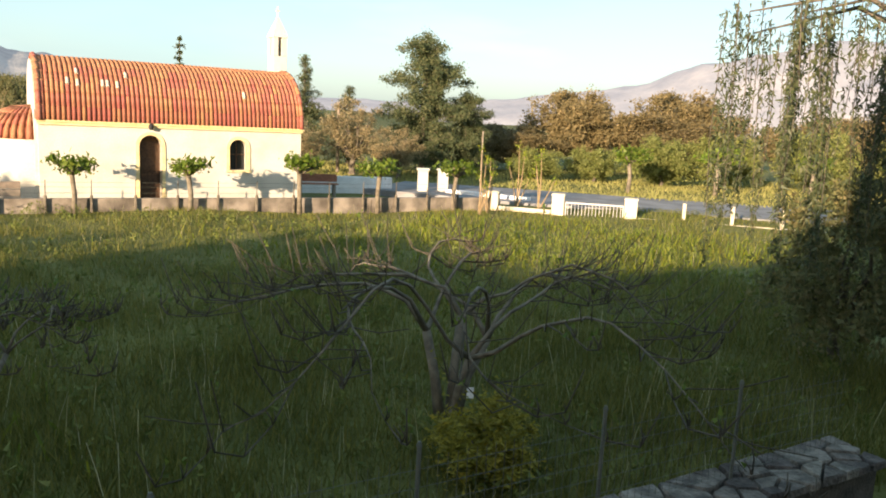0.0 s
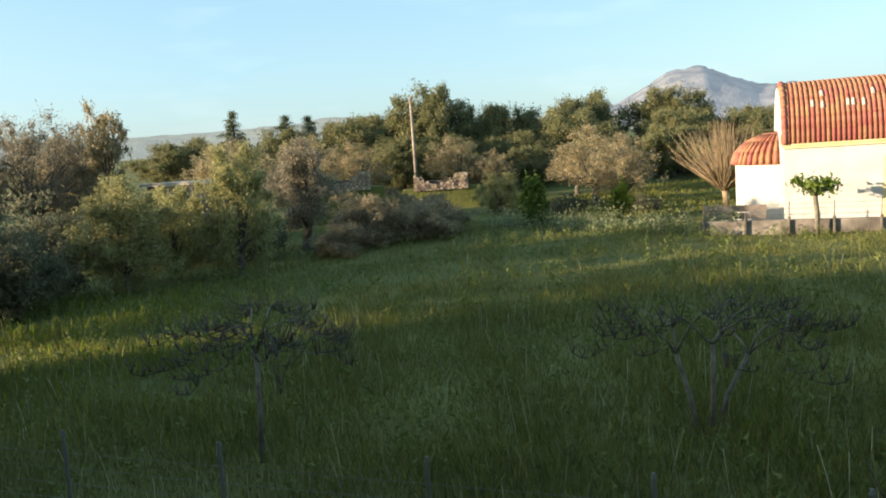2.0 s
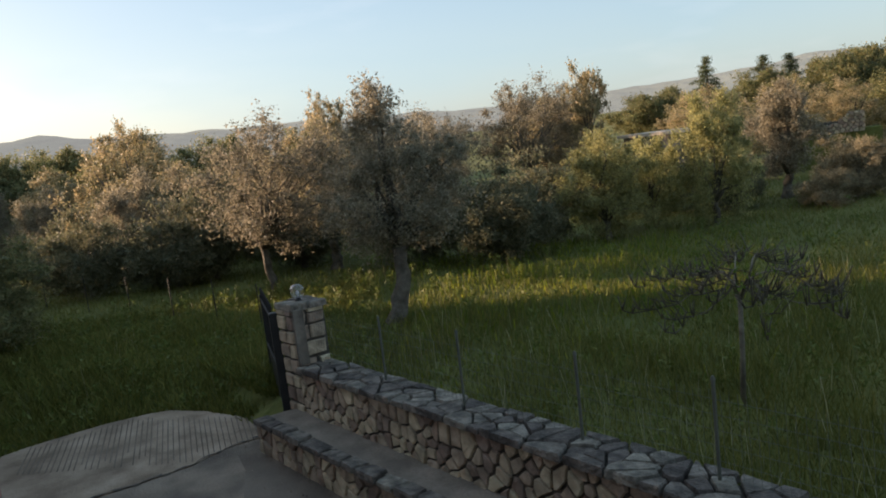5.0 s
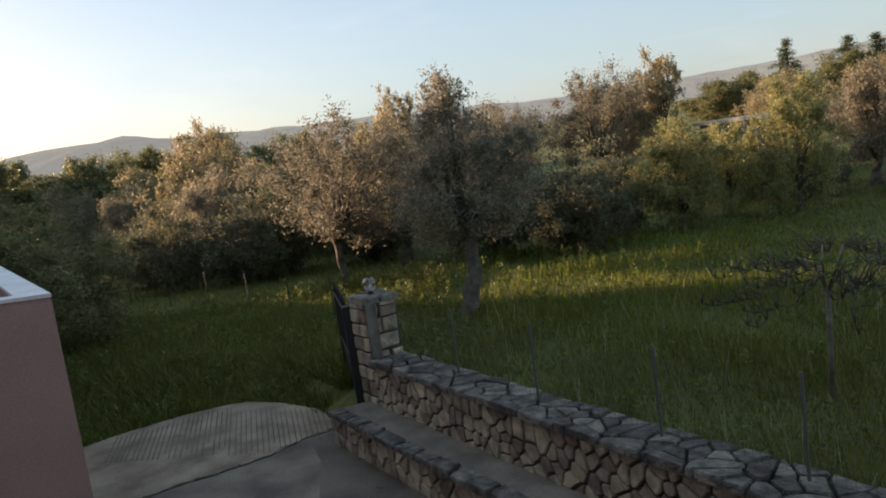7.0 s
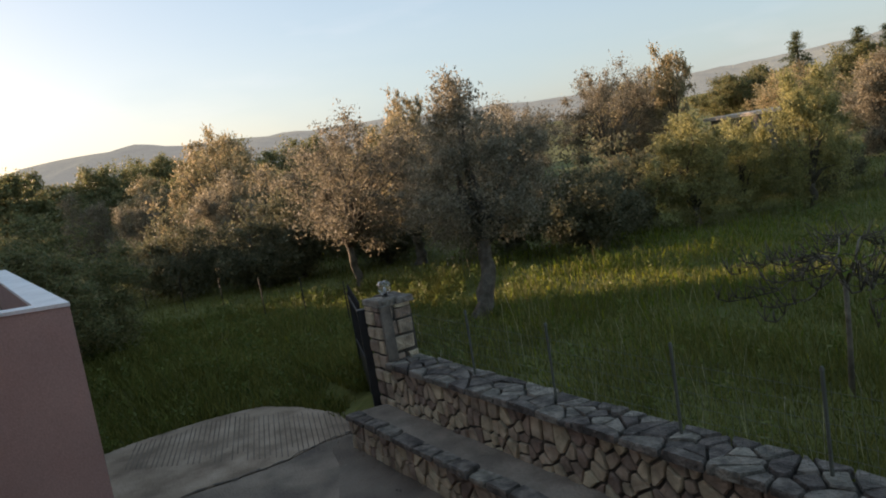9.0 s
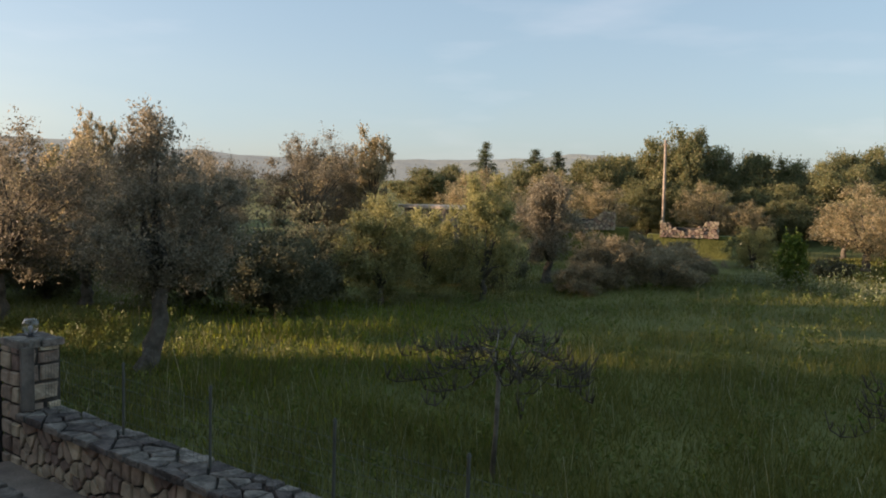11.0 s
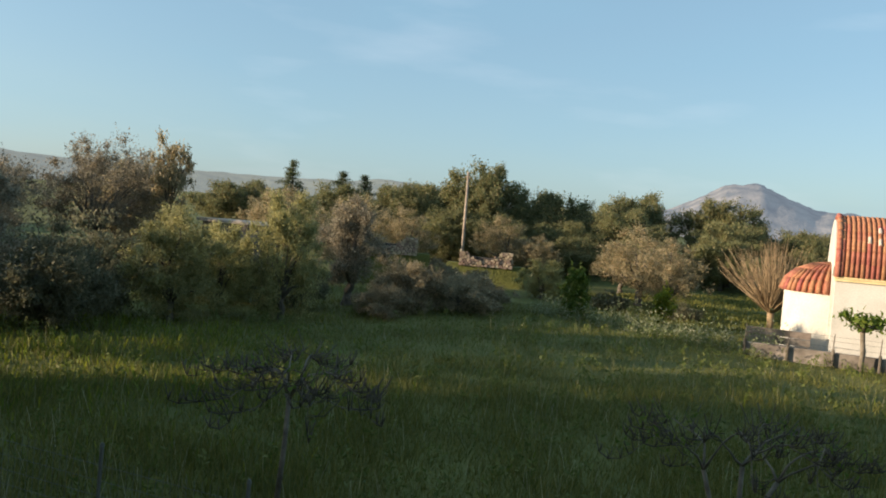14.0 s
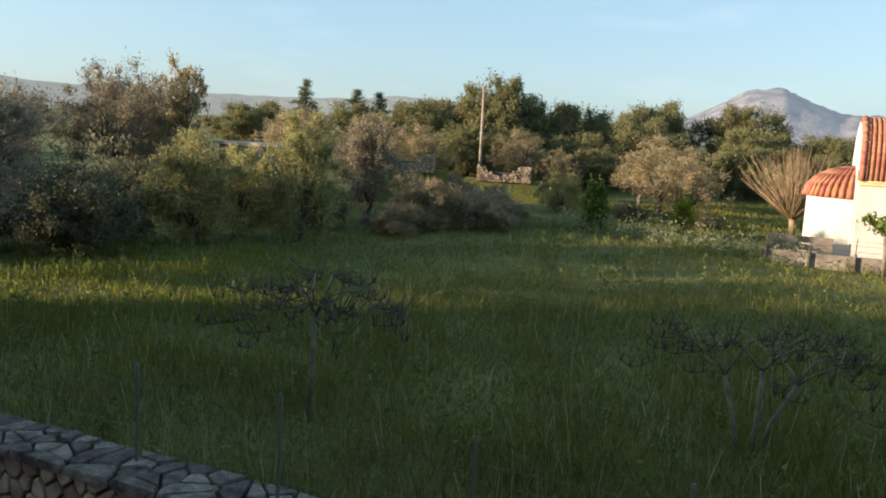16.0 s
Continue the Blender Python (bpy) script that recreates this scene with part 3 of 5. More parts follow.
# the first two are out of view, added to shade the grass left of the gate
put(o, [(-24.4, -14.6, 0.8, 0.85, 70), (-21.4, -12.6, 0.75, 0.88, 170), (-14.95, -8.15, 1.2, 0.83, 0), (-28, -16.5, 1.05, 0.9, 220)], "")
# added belt of unseen tall trees that keeps low sun off the grove's foot
o = broadleaf("tall_tree", 26, 7.2, 2.5, 0.8, M_OAK, "tall dense unseen tree added to shade the foot of the grove", "tree", 150, 90, 0.6, 0.14, 0.42, 1.6, 0.2, (0, 0), 14, lumps=0.25)
put(o, [(-37.0, -22.6, 1.0, 0.86, 0), (-40.6, -22.0, 1.0, 0.82, 70), (-44.2, -21.2, 1.0, 0.64, 140), (-47.8, -20.2, 1.0, 0.6, 210), (-51.5, -19.0, 1.0, 0.6, 280)], "tall trees beyond the house")
# golden bushes at the meadow's edge
o = broadleaf("tall_bush", 31, 3.0, 1.45, 0.1, M_GOLD, "golden-green bushy olive at the meadow's edge", "bush", 80, 150, 0.36, 0.062, 0.32, 0.6, 0.1, (0, 0), 12, sprigs=110)
put(o, [(-20, 6.3, 0.92, 0.95, 0), (-20, 9.3, 0.9, 1.38, 100), (-21.2, 8.0, 0.8, 1.1, 200), (-26.4, 25.2, 0.85, 0.72, 60)], "bushes at the meadow's edge")
o = broadleaf("tall_bush", 38, 3.2, 1.5, 0.1, M_RUST, "russet sunlit bushy olive in front of the wood", "bush", 100, 220, 0.34, 0.048, 0.32, 0.6, 0.1, (0, 0), 12, sprigs=90, shape=1.5, lumps=0.5)
put(o, [(-26.0, -7.4, 1.0, 1.0, 0), (-29.9, -11.5, 0.95, 1.0, 80), (-31.5, -6.2, 0.9, 0.95, 160), (-33.0, -15.0, 1.0, 1.1, 230)], "bushes at the meadow's edge")
o = broadleaf("tall_bush", 32, 2.1, 1.5, 0.05, M_SCRUB, "grey-green bush, its leaf colour darkened for the shade of the grove", "bush", 85, 130, 0.36, 0.06, 0.36, 0.4, 0.08, (0, 0), 10, sprigs=40)
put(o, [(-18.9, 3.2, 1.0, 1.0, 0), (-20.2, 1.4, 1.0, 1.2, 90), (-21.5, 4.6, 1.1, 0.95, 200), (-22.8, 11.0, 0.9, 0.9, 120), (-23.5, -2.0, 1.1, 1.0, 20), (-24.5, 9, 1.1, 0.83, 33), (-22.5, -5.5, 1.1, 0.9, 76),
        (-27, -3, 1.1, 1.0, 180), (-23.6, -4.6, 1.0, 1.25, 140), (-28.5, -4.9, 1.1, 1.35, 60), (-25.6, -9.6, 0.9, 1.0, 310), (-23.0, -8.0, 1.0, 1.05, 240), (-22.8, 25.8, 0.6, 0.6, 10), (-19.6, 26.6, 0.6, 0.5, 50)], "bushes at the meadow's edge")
o = broadleaf("brush_thicket", 33, 1.65, 1.35, 0.0, M_GREY, "grey-brown tangle of dry brush", "bush", 60, 70, 0.3, 0.12, 0.12, 0.3, 0.05, (0, 0), 16, sprigs=80)
put(o, [(-21.6, 14.7, 1.0, 0.9, 0), (-21.6, 16.8, 1.1, 0.75, 80), (-22.6, 18.6, 1.0, 0.66, 160), (-24.2, 16.0, 1.1, 0.95, 250), (-20.8, 13.0, 0.8, 0.75, 30), (-25.2, 20.0, 1.0, 0.7, 310), (-28.2, 22.6, 0.8, 0.8, 50), (-29.6, 21.6, 0.9, 0.85, 190)], "brush at the meadow's edge")
o = broadleaf("green_shrub", 34, 1.75, 0.75, 0.0, M_FRESH, "fresh green upright shrub", "bush", 50, 70, 0.24, 0.08, 0.34, 0.3, 0.04, (0, 0), 8, sprigs=60, shape=1.8)
put(o, [(-20.3, 21.1, 0.8, 1.25, 0)], "")
o = broadleaf("yellow_shrub", 35, 1.4, 0.4, 0.0, M_WEED, "bright yellow-green young shrub", "bush", 22, 60, 0.18, 0.08, 0.4, 0.3, 0.03, (0, 0), 6, sprigs=20)
put(o, [(-18.4, 23.8, 1.0, 1.0, 0)], "")
# dark oaks on the rise
o = broadleaf("oak_tree", 41, 4.7, 3.2, 0.5, M_OAK, "dark evergreen oak on the rise behind the fields", "tree", 190, 170, 0.6, 0.085, 0.46, 1.2, 0.2, (0, 0), 14, lumps=0.3, shape=0.7, sprigs=60)
put(o, [(-43.5, 34.6, 1.0, 1.36, 0), (-41.5, 37.8, 0.9, 0.85, 30), (-47, 30.5, 0.95, 0.75, 100), (-40.5, 40.5, 0.95, 0.82, 200), (-39, 46, 1.0, 0.87, 50), (-34, 50.5, 1.05, 0.85, 160), (-29.5, 53, 0.85, 0.75, 260), (-52, 28.5, 1.0, 0.64, 310),
        (-37.5, 37, 0.8, 0.62, 20), (-33.5, 40.5, 0.85, 0.64, 120), (-29.5, 43.5, 0.8, 0.62, 220), (-41.5, 31, 0.85, 0.6, 320), (-56, 22, 1.1, 0.53, 70), (-45, 52, 1.2, 0.62, 170), (-53, 38, 1.2, 0.61, 270),
        (-36.5, 31.8, 0.6, 0.55, 5), (-36, 41, 0.9, 0.75, 44), (-31, 46.5, 0.9, 0.72, 144), (-45.5, 36.5, 1.0, 0.75, 244), (-39.5, 33.2, 0.8, 0.62, 304), (-49.5, 33, 1.0, 0.72, 14), (-28, 50.5, 0.9, 0.7, 64), (-24, 55, 1.0, 0.7, 114), (-34, 35, 0.62, 0.6, 164), (-31, 38.5, 0.62, 0.6, 214), (-26, 48, 0.8, 0.6, 95), (-52, -9, 1.0, 0.72, 40), (-55, -15, 1.1, 0.75, 140), (-50, -20.5, 1.0, 0.8, 240), (-58, -3, 1.0, 0.7, 340), (-47, -25.5, 1.0, 0.85, 90), (-62, -22, 1.1, 0.75, 15), (-44, -6, 0.7, 0.75, 115)], "oaks on the rise")
# right-hand trees
o = broadleaf("broad_tree", 42, 5.2, 3.4, 0.8, M_BROWN, "broad brown-green tree in evening sun", "tree", 150, 120, 0.6, 0.11, 0.42, 1.2, 0.2, (0, 0), 14)
put(o, [(9.8, 59.6, 1.3, 0.82, 0), (15.5, 58, 1.1, 0.68, 100), (4.5, 56, 0.9, 0.6, 30), (30, 52, 1.1, 0.85, 170), (23.5, 50, 1.0, 0.75, 240), (36, 47, 1.1, 0.85, 10), (19, 64, 1.2, 0.9, 0)], "trees beyond the road")
o = broadleaf("round_tree", 43, 2.9, 2.0, 0.2, M_FRUIT, "rounded bright green fruit tree in evening sun", "tree", 90, 120, 0.45, 0.085, 0.45, 0.5, 0.1, (0, 0), 10)
put(o, [(12.4, 46, 1.0, 1.0, 0), (15.9, 45.5, 1.0, 1.1, 90), (20.0, 43.5, 1.1, 1.1, 200), (9.0, 48.5, 0.9, 0.8, 50), (5.2, 46, 0.8, 0.8, 20), (25, 42, 1.1, 1.2, 70)], "fruit trees beyond the road")
o = conifer("conifer_tree", 51, 8.2, 2.7, "tall dark full conifer with an uneven crown", 19, -0.12, 62, 0.7, 0.5, 0.15)
put(o, [(-1.5, 48.3, 1.0, 1.0, 0), (1.1, 49.5, 0.72, 0.85, 80)], "conifers behind the chapel")
o = conifer("conifer_tree", 52, 6.5, 1.5, "slender dark conifer with drooping branches", 16, 0.1, 24, 0.6, 1.0, 0.12)
put(o, [(-8.9, 49.6, 1.15, 0.9, 0), (-6.4, 52.0, 1.05, 0.72, 120), (-64.3, 30.2, 1.3, 0.70, 200), (-66, 38.5, 1.5, 0.54, 20), (-66.7, 36.5, 1.5, 0.55, 120), (-26.2, 52, 0.9, 0.72, 60)], "conifers behind the chapel")
o = conifer("conifer_tree", 53, 8.0, 0.75, "thin sparse conifer top rising behind the chapel roof", 17, 0.35, 3, 0.8, 0.7, 0.12)
put(o, [(-19.1, 57.4, 1.0, 1.02, 40)], "conifers behind the chapel")

# ---- garden wall, ledge, gate pillar ----
WALL_M = pose(-8.78, -1.06, 0, 0, 0, 30.6)
wall = thing("garden_wall", WALL_M, "low rubble stone garden wall capped with irregular flagstones", "wall", kind="structure")
solid("core", box(0.0, 13.75, 0.03, 0.36, -0.1, 0.89), M_JOINT, wall)
ledge = thing("wall_ledge", WALL_M, "low stone-faced ledge with a rough concrete top along the garden wall", "ledge", kind="structure")
solid("core", box(-0.3, 8.0, -0.46, 0.026, -0.1, 0.37), M_LEDGE, ledge)
lv, lf = [], []
lr = rng(5)
for i in range(60):
    for j in range(5):
        lv.append((-0.3 + 8.3 * i / 59, -0.38 + 0.405 * j / 4, 0.385 + lr.uniform(-0.008, 0.01)))
lf = [(i * 5 + j, (i + 1) * 5 + j, (i + 1) * 5 + j + 1, i * 5 + j + 1) for i in range(59) for j in range(4)]
solid("concrete_top", (lv, lf), M_LEDGE, ledge, smooth=True)

pillar = thing("gate_pillar", WALL_M, "square rubble stone gate pillar with a flat stone cap", "pillar")
solid("core", box(-0.42, -0.02, 0.03, 0.42, -0.1, 1.6), M_JOINT, pillar)
pcap = cells(-0.46, 0.03, -0.01, 0.46, 0.3, 0.012, 61)
stones("cap_stone", pcap, lambda u, v, w: (u, v, 1.6 + w), 0.05, M_CAP, pillar, 610, 0.95)
for sd, size, lo, hi, fn in (
        (62, 0.2, -0.42, -0.02, lambda u, v, w: (u, 0.03 - w, v)),
        (63, 0.2, 0.03, 0.42, lambda u, v, w: (w - 0.02, u, v)),
        (64, 0.2, -0.42, -0.03, lambda u, v, w: (-0.42 - w, -u, v))):
    stones("stone", courses(lo, hi, 0.02, 1.58, size, 0.016, sd), fn, 0.035, M_STONE, pillar, sd * 10)

solid("corner_strip", box(0.0, 0.045, 0.0, 0.13, 0.95, 1.598, 0.006), M_FENCE, pillar, "plain concrete strip up the pillar's corner")
lamp = thing("globe_lamp", WALL_M @ pose(-0.22, 0.22, 1.645) @ Matrix.Diagonal((0.78, 0.78, 0.78, 1.0)), "clear glass globe lamp on a dark socket", "lamp")
solid("socket", lathe([(0.055, 0), (0.055, 0.02), (0.035, 0.03), (0.035, 0.06)], 14), M_BLACK, lamp, smooth=True)
globe = [(0.034 + 0.076 * math.sin(math.pi * k / 14) if k < 14 else 0.004, 0.06 + 0.1 * (1 - math.cos(math.pi * k / 14))) for k in range(15)]
solid("globe", lathe(globe + [(max(0.003, q - 0.003), h - 0.003 if h > 0.16 else h + 0.002) for q, h in reversed(globe)], 20), M_GLASS, lamp, smooth=True)
solid("bulb", lathe([(0.012, 0.06), (0.014, 0.09), (0.028, 0.125), (0.02, 0.155), (0.004, 0.165)], 12), M_RIM, lamp, "white bulb", smooth=True)

# gate leaf, standing open, and its hinge post
gate = thing("metal_gate", pose(-9.22, -1.32, 0.03, 0, 0, 191.0), "dark metal gate leaf standing open beside the pillar", "gate")
solid("hinge_post", box(-0.05, 0.05, -0.05, 0.05, 0.0, 1.5, 0.01), M_BLACK, gate)
solid("gate_frame", join(box(0.06, 1.9, -0.02, 0.02, 0.06, 0.11), box(0.06, 1.9, -0.02, 0.02, 0.72, 0.76), box(0.06, 1.9, -0.02, 0.02, 1.36, 1.4),
                         box(0.06, 0.11, -0.025, 0.025, 0.05, 1.45), box(1.86, 1.91, -0.025, 0.025, 0.05, 1.45)), M_BLACK, gate)
solid("panel", box(0.11, 1.86, -0.006, 0.006, 0.11, 0.72), M_BLACK, gate)
for i in range(15):
    x = 0.2 + i * 0.115
    solid("bar", join(tube([(x, 0, 0.72), (x, 0, 1.5)], [0.009, 0.009], 6), tube([(x, 0, 1.5), (x, 0, 1.53), (x, 0, 1.58)], [0.009, 0.018, 0.002], 6)), M_BLACK, gate)

# wire fence on the wall
fence = thing("wire_fence", WALL_M, "thin wire mesh fence on grey metal posts along the wall top", "fence")
POSTS = [1.45, 2.74, 4.16, 5.32, 6.6, 7.74, 8.65, 9.95, 11.2, 12.4]
for x in POSTS:
    solid("post", join(tube([(x, 0.26, 0.86), (x + 0.01, 0.26, 1.6)], [0.0125, 0.0125], 8), tube([(x + 0.01, 0.26, 1.6), (x + 0.01, 0.26, 1.625)], [0.017, 0.009], 8)), M_METAL, fence)
for a, b in zip([0.02] + POSTS, POSTS + [13.6]):
    w = []
    for z in np.arange(0.98, 1.56, 0.1):
        w.append(tube([(a, 0.25, z), (b, 0.25, z)], [0.0018, 0.0018], 3, False))
    for x in np.arange(a, b, 0.06):
        w.append(tube([(x, 0.25, 0.97), (x, 0.25, 1.54)], [0.0016, 0.0016], 3, False))
    solid("wire_mesh", join(*w), M_METAL, fence)

# ---- drive ----
def sheet(poly, z0, z1, n=1):
    """A slab with the given outline."""
    k = len(poly)
    return [(x, y, z0) for x, y in poly] + [(x, y, z1) for x, y in poly], [tuple(range(k, 2 * k))] + [(i, (i + 1) % k, k + (i + 1) % k, k + i) for i in range(k)]


drive = thing("drive", Matrix.Identity(4), "worn light concrete drive with scored grooves and a dark asphalt apron", "driveway", kind="structure")
SEAM = [(-9.3, -1.72), (-9.13, -2.06), (-8.73, -2.4), (-8.44, -2.87), (-8.16, -3.42), (-7.85, -3.83), (-6.3, -4.7)]
ramp = [(-9.21, -1.5), (-9.62, -1.72), (-10.25, -2.07), (-10.76, -2.63), (-11.08, -3.19), (-11.06, -3.51), (-10.88, -4.04), (-10.6, -4.52), (-10.34, -4.9), (-9.96, -5.3), (-9.6, -6.2), (-9.4, -7.5), (-5.0, -7.5)] + SEAM[::-1]
solid("concrete_ramp", sheet(ramp, -0.15, 0.012), M_CONC, drive)
apron = [(x + 0.03, y - 0.015) for x, y in SEAM] + [(-5.0, -7.4), (9, -7.4), (9, 3.5), (2.5, 4.8), (-9.1, -1.5)]
solid("stained_apron", sheet(apron, -0.15, 0.003), M_BROWNCONC, drive, "stained brown-grey concrete")
gravel = [(-9.22, -1.64), (-9.05, -1.98), (-8.3, -1.75), (-7.0, -1.6), (-5.0, -0.9), (-2.0, 0.6), (-2.2, 1.9), (-9.0, -1.45)]
solid("gravel_strip", sheet(gravel, -0.15, 0.008), M_ASPH, drive, "dark loose gravel along the ledge")
gr = rng(9)
g = []
for i in range(44):
    y = -4.7 + i * 0.068 + gr.uniform(-0.008, 0.008)
    x0 = -10.95 + abs(y + 3.4) * 0.42 + gr.uniform(0, 0.2)
    x1 = min(x0 + gr.uniform(1.3, 2.1), -8.75 - abs(y + 2.4) * 0.25)
    g.append(sheet([(x0, y + (x0 + 9.8) * 0.228), (x1, y + (x1 + 9.8) * 0.228), (x1, y + (x1 + 9.8) * 0.228 + 0.013), (x0, y + (x0 + 9.8) * 0.228 + 0.013)], 0.0125, 0.016))
tagged(solid("scored_groove", join(*g), M_ASPH, drive), "thin dark scored lines", kind="stuff")
edge = SEAM
cv, cf = [], []
for (x0, y0), (x1, y1) in zip(edge, edge[1:]):
    for k in range(8):
        t = k / 8
        cx_, cy_ = x0 + (x1 - x0) * t + gr.uniform(-0.04, 0.04), y0 + (y1 - y0) * t + gr.uniform(-0.04, 0.04)
        w = gr.uniform(0.012, 0.04)
        cv += [(cx_ - w, cy_ + w * 0.5, 0.0165), (cx_ + w, cy_ - w * 0.5, 0.0165)]
cf = [(2 * i, 2 * i + 1, 2 * i + 3, 2 * i + 2) for i in range(len(cv) // 2 - 1)]
solid("crack", (cv, cf), M_JOINT, drive, "dark ragged crack between two slabs")
br_ = rng(10)
pv = [(x, y, 0.012) for x, y in zip(br_.uniform(-9.0, -4.0, 500), br_.uniform(-1.9, 0.8, 500)) if (y < -0.95 + (x + 8.0) * 0.56) and y > -1.9 + (x + 9) * 0.3]
peb = []
for x, y, z in pv:
    q = br_.uniform(0.006, 0.016)
    peb.append(([(x - q, y, z), (x, y - q, z), (x + q, y, z), (x, y + q, z), (x, y, z + q * 1.2)], [(0, 1, 4), (1, 2, 4), (2, 3, 4), (3, 0, 4)]))
tagged(solid("pebbles", join(*peb), M_STONE, drive), "small loose pebbles", kind="stuff")

# ---- house behind the viewpoint, and the pink pier ----
HOUSE = pose(-0.1, -0.2, 0, 0, 0, 30.6)
house = thing("house", HOUSE, "pink rendered two-storey house with a balcony", "house", kind="structure")
solid("wall", box(-2.6, 9.0, -9.5, -1.2, -0.1, 6.2), M_PINK, house)
# two unseen blocks added beside the house, sized to cast the meadow's shade
solid("shade_block", box(-30.0, -24.4, -9.5, -3.4, -0.1, 7.4), M_PINK, house)
solid("low_shade_block", box(-24.396, -2.604, -9.5, -3.4, -0.1, 5.5), M_PINK, house)
solid("roof", box(-2.9, 9.3, -9.8, -0.9, 6.204, 6.4), M_RIM, house)
solid("balcony_slab", box(-2.0, 6.0, -1.2, 0.15, 1.42, 1.6), M_RIM, house)
pier = thing("parapet_pier", Matrix.Identity(4), "pink rendered hollow parapet with a white painted rim", "wall")
OUTER = [(-5.58, -2.95), (-11.5, -6.7), (-11.8, -10.1), (-5.88, -6.35)]
INNER = [(-5.79, -3.33), (-11.27, -6.81), (-11.53, -9.68), (-6.05, -6.21)]


def ring(outer, inner, z0, z1):
    """A hollow wall between two outlines of four corners."""
    v = [(x, y, z) for z in (z0, z1) for o in (outer, inner) for x, y in o]
    f = []
    for i in range(4):
        j = (i + 1) % 4
        f += [(8 + i, 8 + j, 12 + j, 12 + i), (i, 4 + i, 4 + j, j), (j, 8 + j, 8 + i, i), (4 + i, 12 + i, 12 + j, 4 + j)]
    return v, f


solid("body", ring(OUTER, INNER, -0.1, 2.57), M_PINK, pier)
grown = [(x + (0.012 if k in (0, 3) else -0.012), y + (0.012 if k in (0, 1) else -0.012)) for k, (x, y) in enumerate(OUTER)]
solid("rim", ring(grown, INNER, 2.572, 2.6), M_RIM, pier)
solid("floor", sheet(INNER[::-1], 1.9, 2.2), M_ASPH, pier, "dark recessed floor")

# ---- chapel ----
CH = pose(-11.83, 23.12, 0.15, 0, 0, 30.1)
L, D, EAVE, RISE = 7.85, 3.95, 2.6, 1.88
chapel = thing("chapel", CH, "small whitewashed chapel with a barrel-vaulted terracotta tile roof", "chapel")


def arch(x0, x1, top, z0, n=12):
    """The outline of a round-headed opening, from its left foot over the top to its right foot."""
    c, r = (x0 + x1) / 2, (x1 - x0) / 2
    return [(x0, z0)] + [(c - r * math.cos(math.pi * k / n), top - r + r * math.sin(math.pi * k / n)) for k in range(n + 1)] + [(x1, z0)]


def wall_with(openings, x0, x1, z0, z1, y0, y1):
    """A wall along x with round-headed openings cut through it, built in upright strips."""
    v, f, seen = [], [], {}

    def vert(p):
        key = tuple(round(c, 4) for c in p)
        if key not in seen:
            seen[key] = len(v)
            v.append(p)
        return seen[key]

    def prism(face):
        k = len(face)
        a, b = [vert((x, y0, z)) for x, z in face], [vert((x, y1, z)) for x, z in face]
        f.append(tuple(a))
        f.append(tuple(reversed(b)))
        for i in range(k):
            j = (i + 1) % k
            if abs(face[i][0] - face[j][0]) > 1e-6 or face[i][0] in (x0, x1) or any(face[i][0] in o[:2] for o in openings):
                f.append((a[i], b[i], b[j], a[j]))

    at = x0
    for a, b, top, foot in openings:
        prism([(at, z0), (a, z0), (a, z1), (at, z1)])
        if foot > z0:
            prism([(a, z0), (b, z0), (b, foot), (a, foot)])
        o = arch(a, b, top, foot)
        for (p, q), (s, t) in zip(o[1:-2], o[2:-1]):
            prism([(p, q), (s, t), (s, z1), (p, z1)])
        at = b
    prism([(at, z0), (x1, z0), (x1, z1), (at, z1)])
    return v, f


DOOR, WIN = (2.72, 3.38, 2.24, 0.0), (5.46, 6.02, 2.18, 1.2)
solid("front_wall", wall_with([DOOR, WIN], 0, L, -0.3, EAVE, 0, 0.42), M_WHITE, chapel)
solid("back_wall", box(0, L, D - 0.4, D, -0.3, EAVE), M_WHITE, chapel)


def vault(t, extra=0.0):
    """Height and depth on the vault's curve; t from 0 at the front eave to 1 at the back eave."""
    a = math.pi * t
    return D / 2 - (D / 2 + 0.1 + extra) * math.cos(a), EAVE - 0.02 + (RISE + extra) * max(0.0, math.sin(a)) ** 0.9


for nm, xa, xb in (("gable_west", -0.08, 0.4), ("gable_east", L - 0.4, L + 0.08)):
    prof = [(0.42 if z < EAVE - 0.001 else y, z) for y, z in ((0.42, -0.3), (0.42, EAVE - 0.01))]
    prof = [(0.42, -0.3), (0.42, EAVE)] + [vault(t, -0.1) for t in np.linspace(0.045, 0.955, 24)] + [(D - 0.4, EAVE), (D - 0.4, -0.3)]
    k = len(prof)
    solid(nm, ([(xa, y, z) for y, z in prof] + [(xb, y, z) for y, z in prof],
               [tuple(range(k - 1, -1, -1)), tuple(range(k, 2 * k))] + [(i, (i + 1) % k, k + (i + 1) % k, k + i) for i in range(k)]), M_WHITE, chapel)
solid("cornice", join(box(-0.04, L + 0.06, -0.07, -0.004, EAVE - 0.14, EAVE - 0.02, 0.015), box(-0.05, L + 0.09, -0.12, -0.004, EAVE - 0.06, EAVE + 0.02, 0.015)), M_CREAM, chapel)


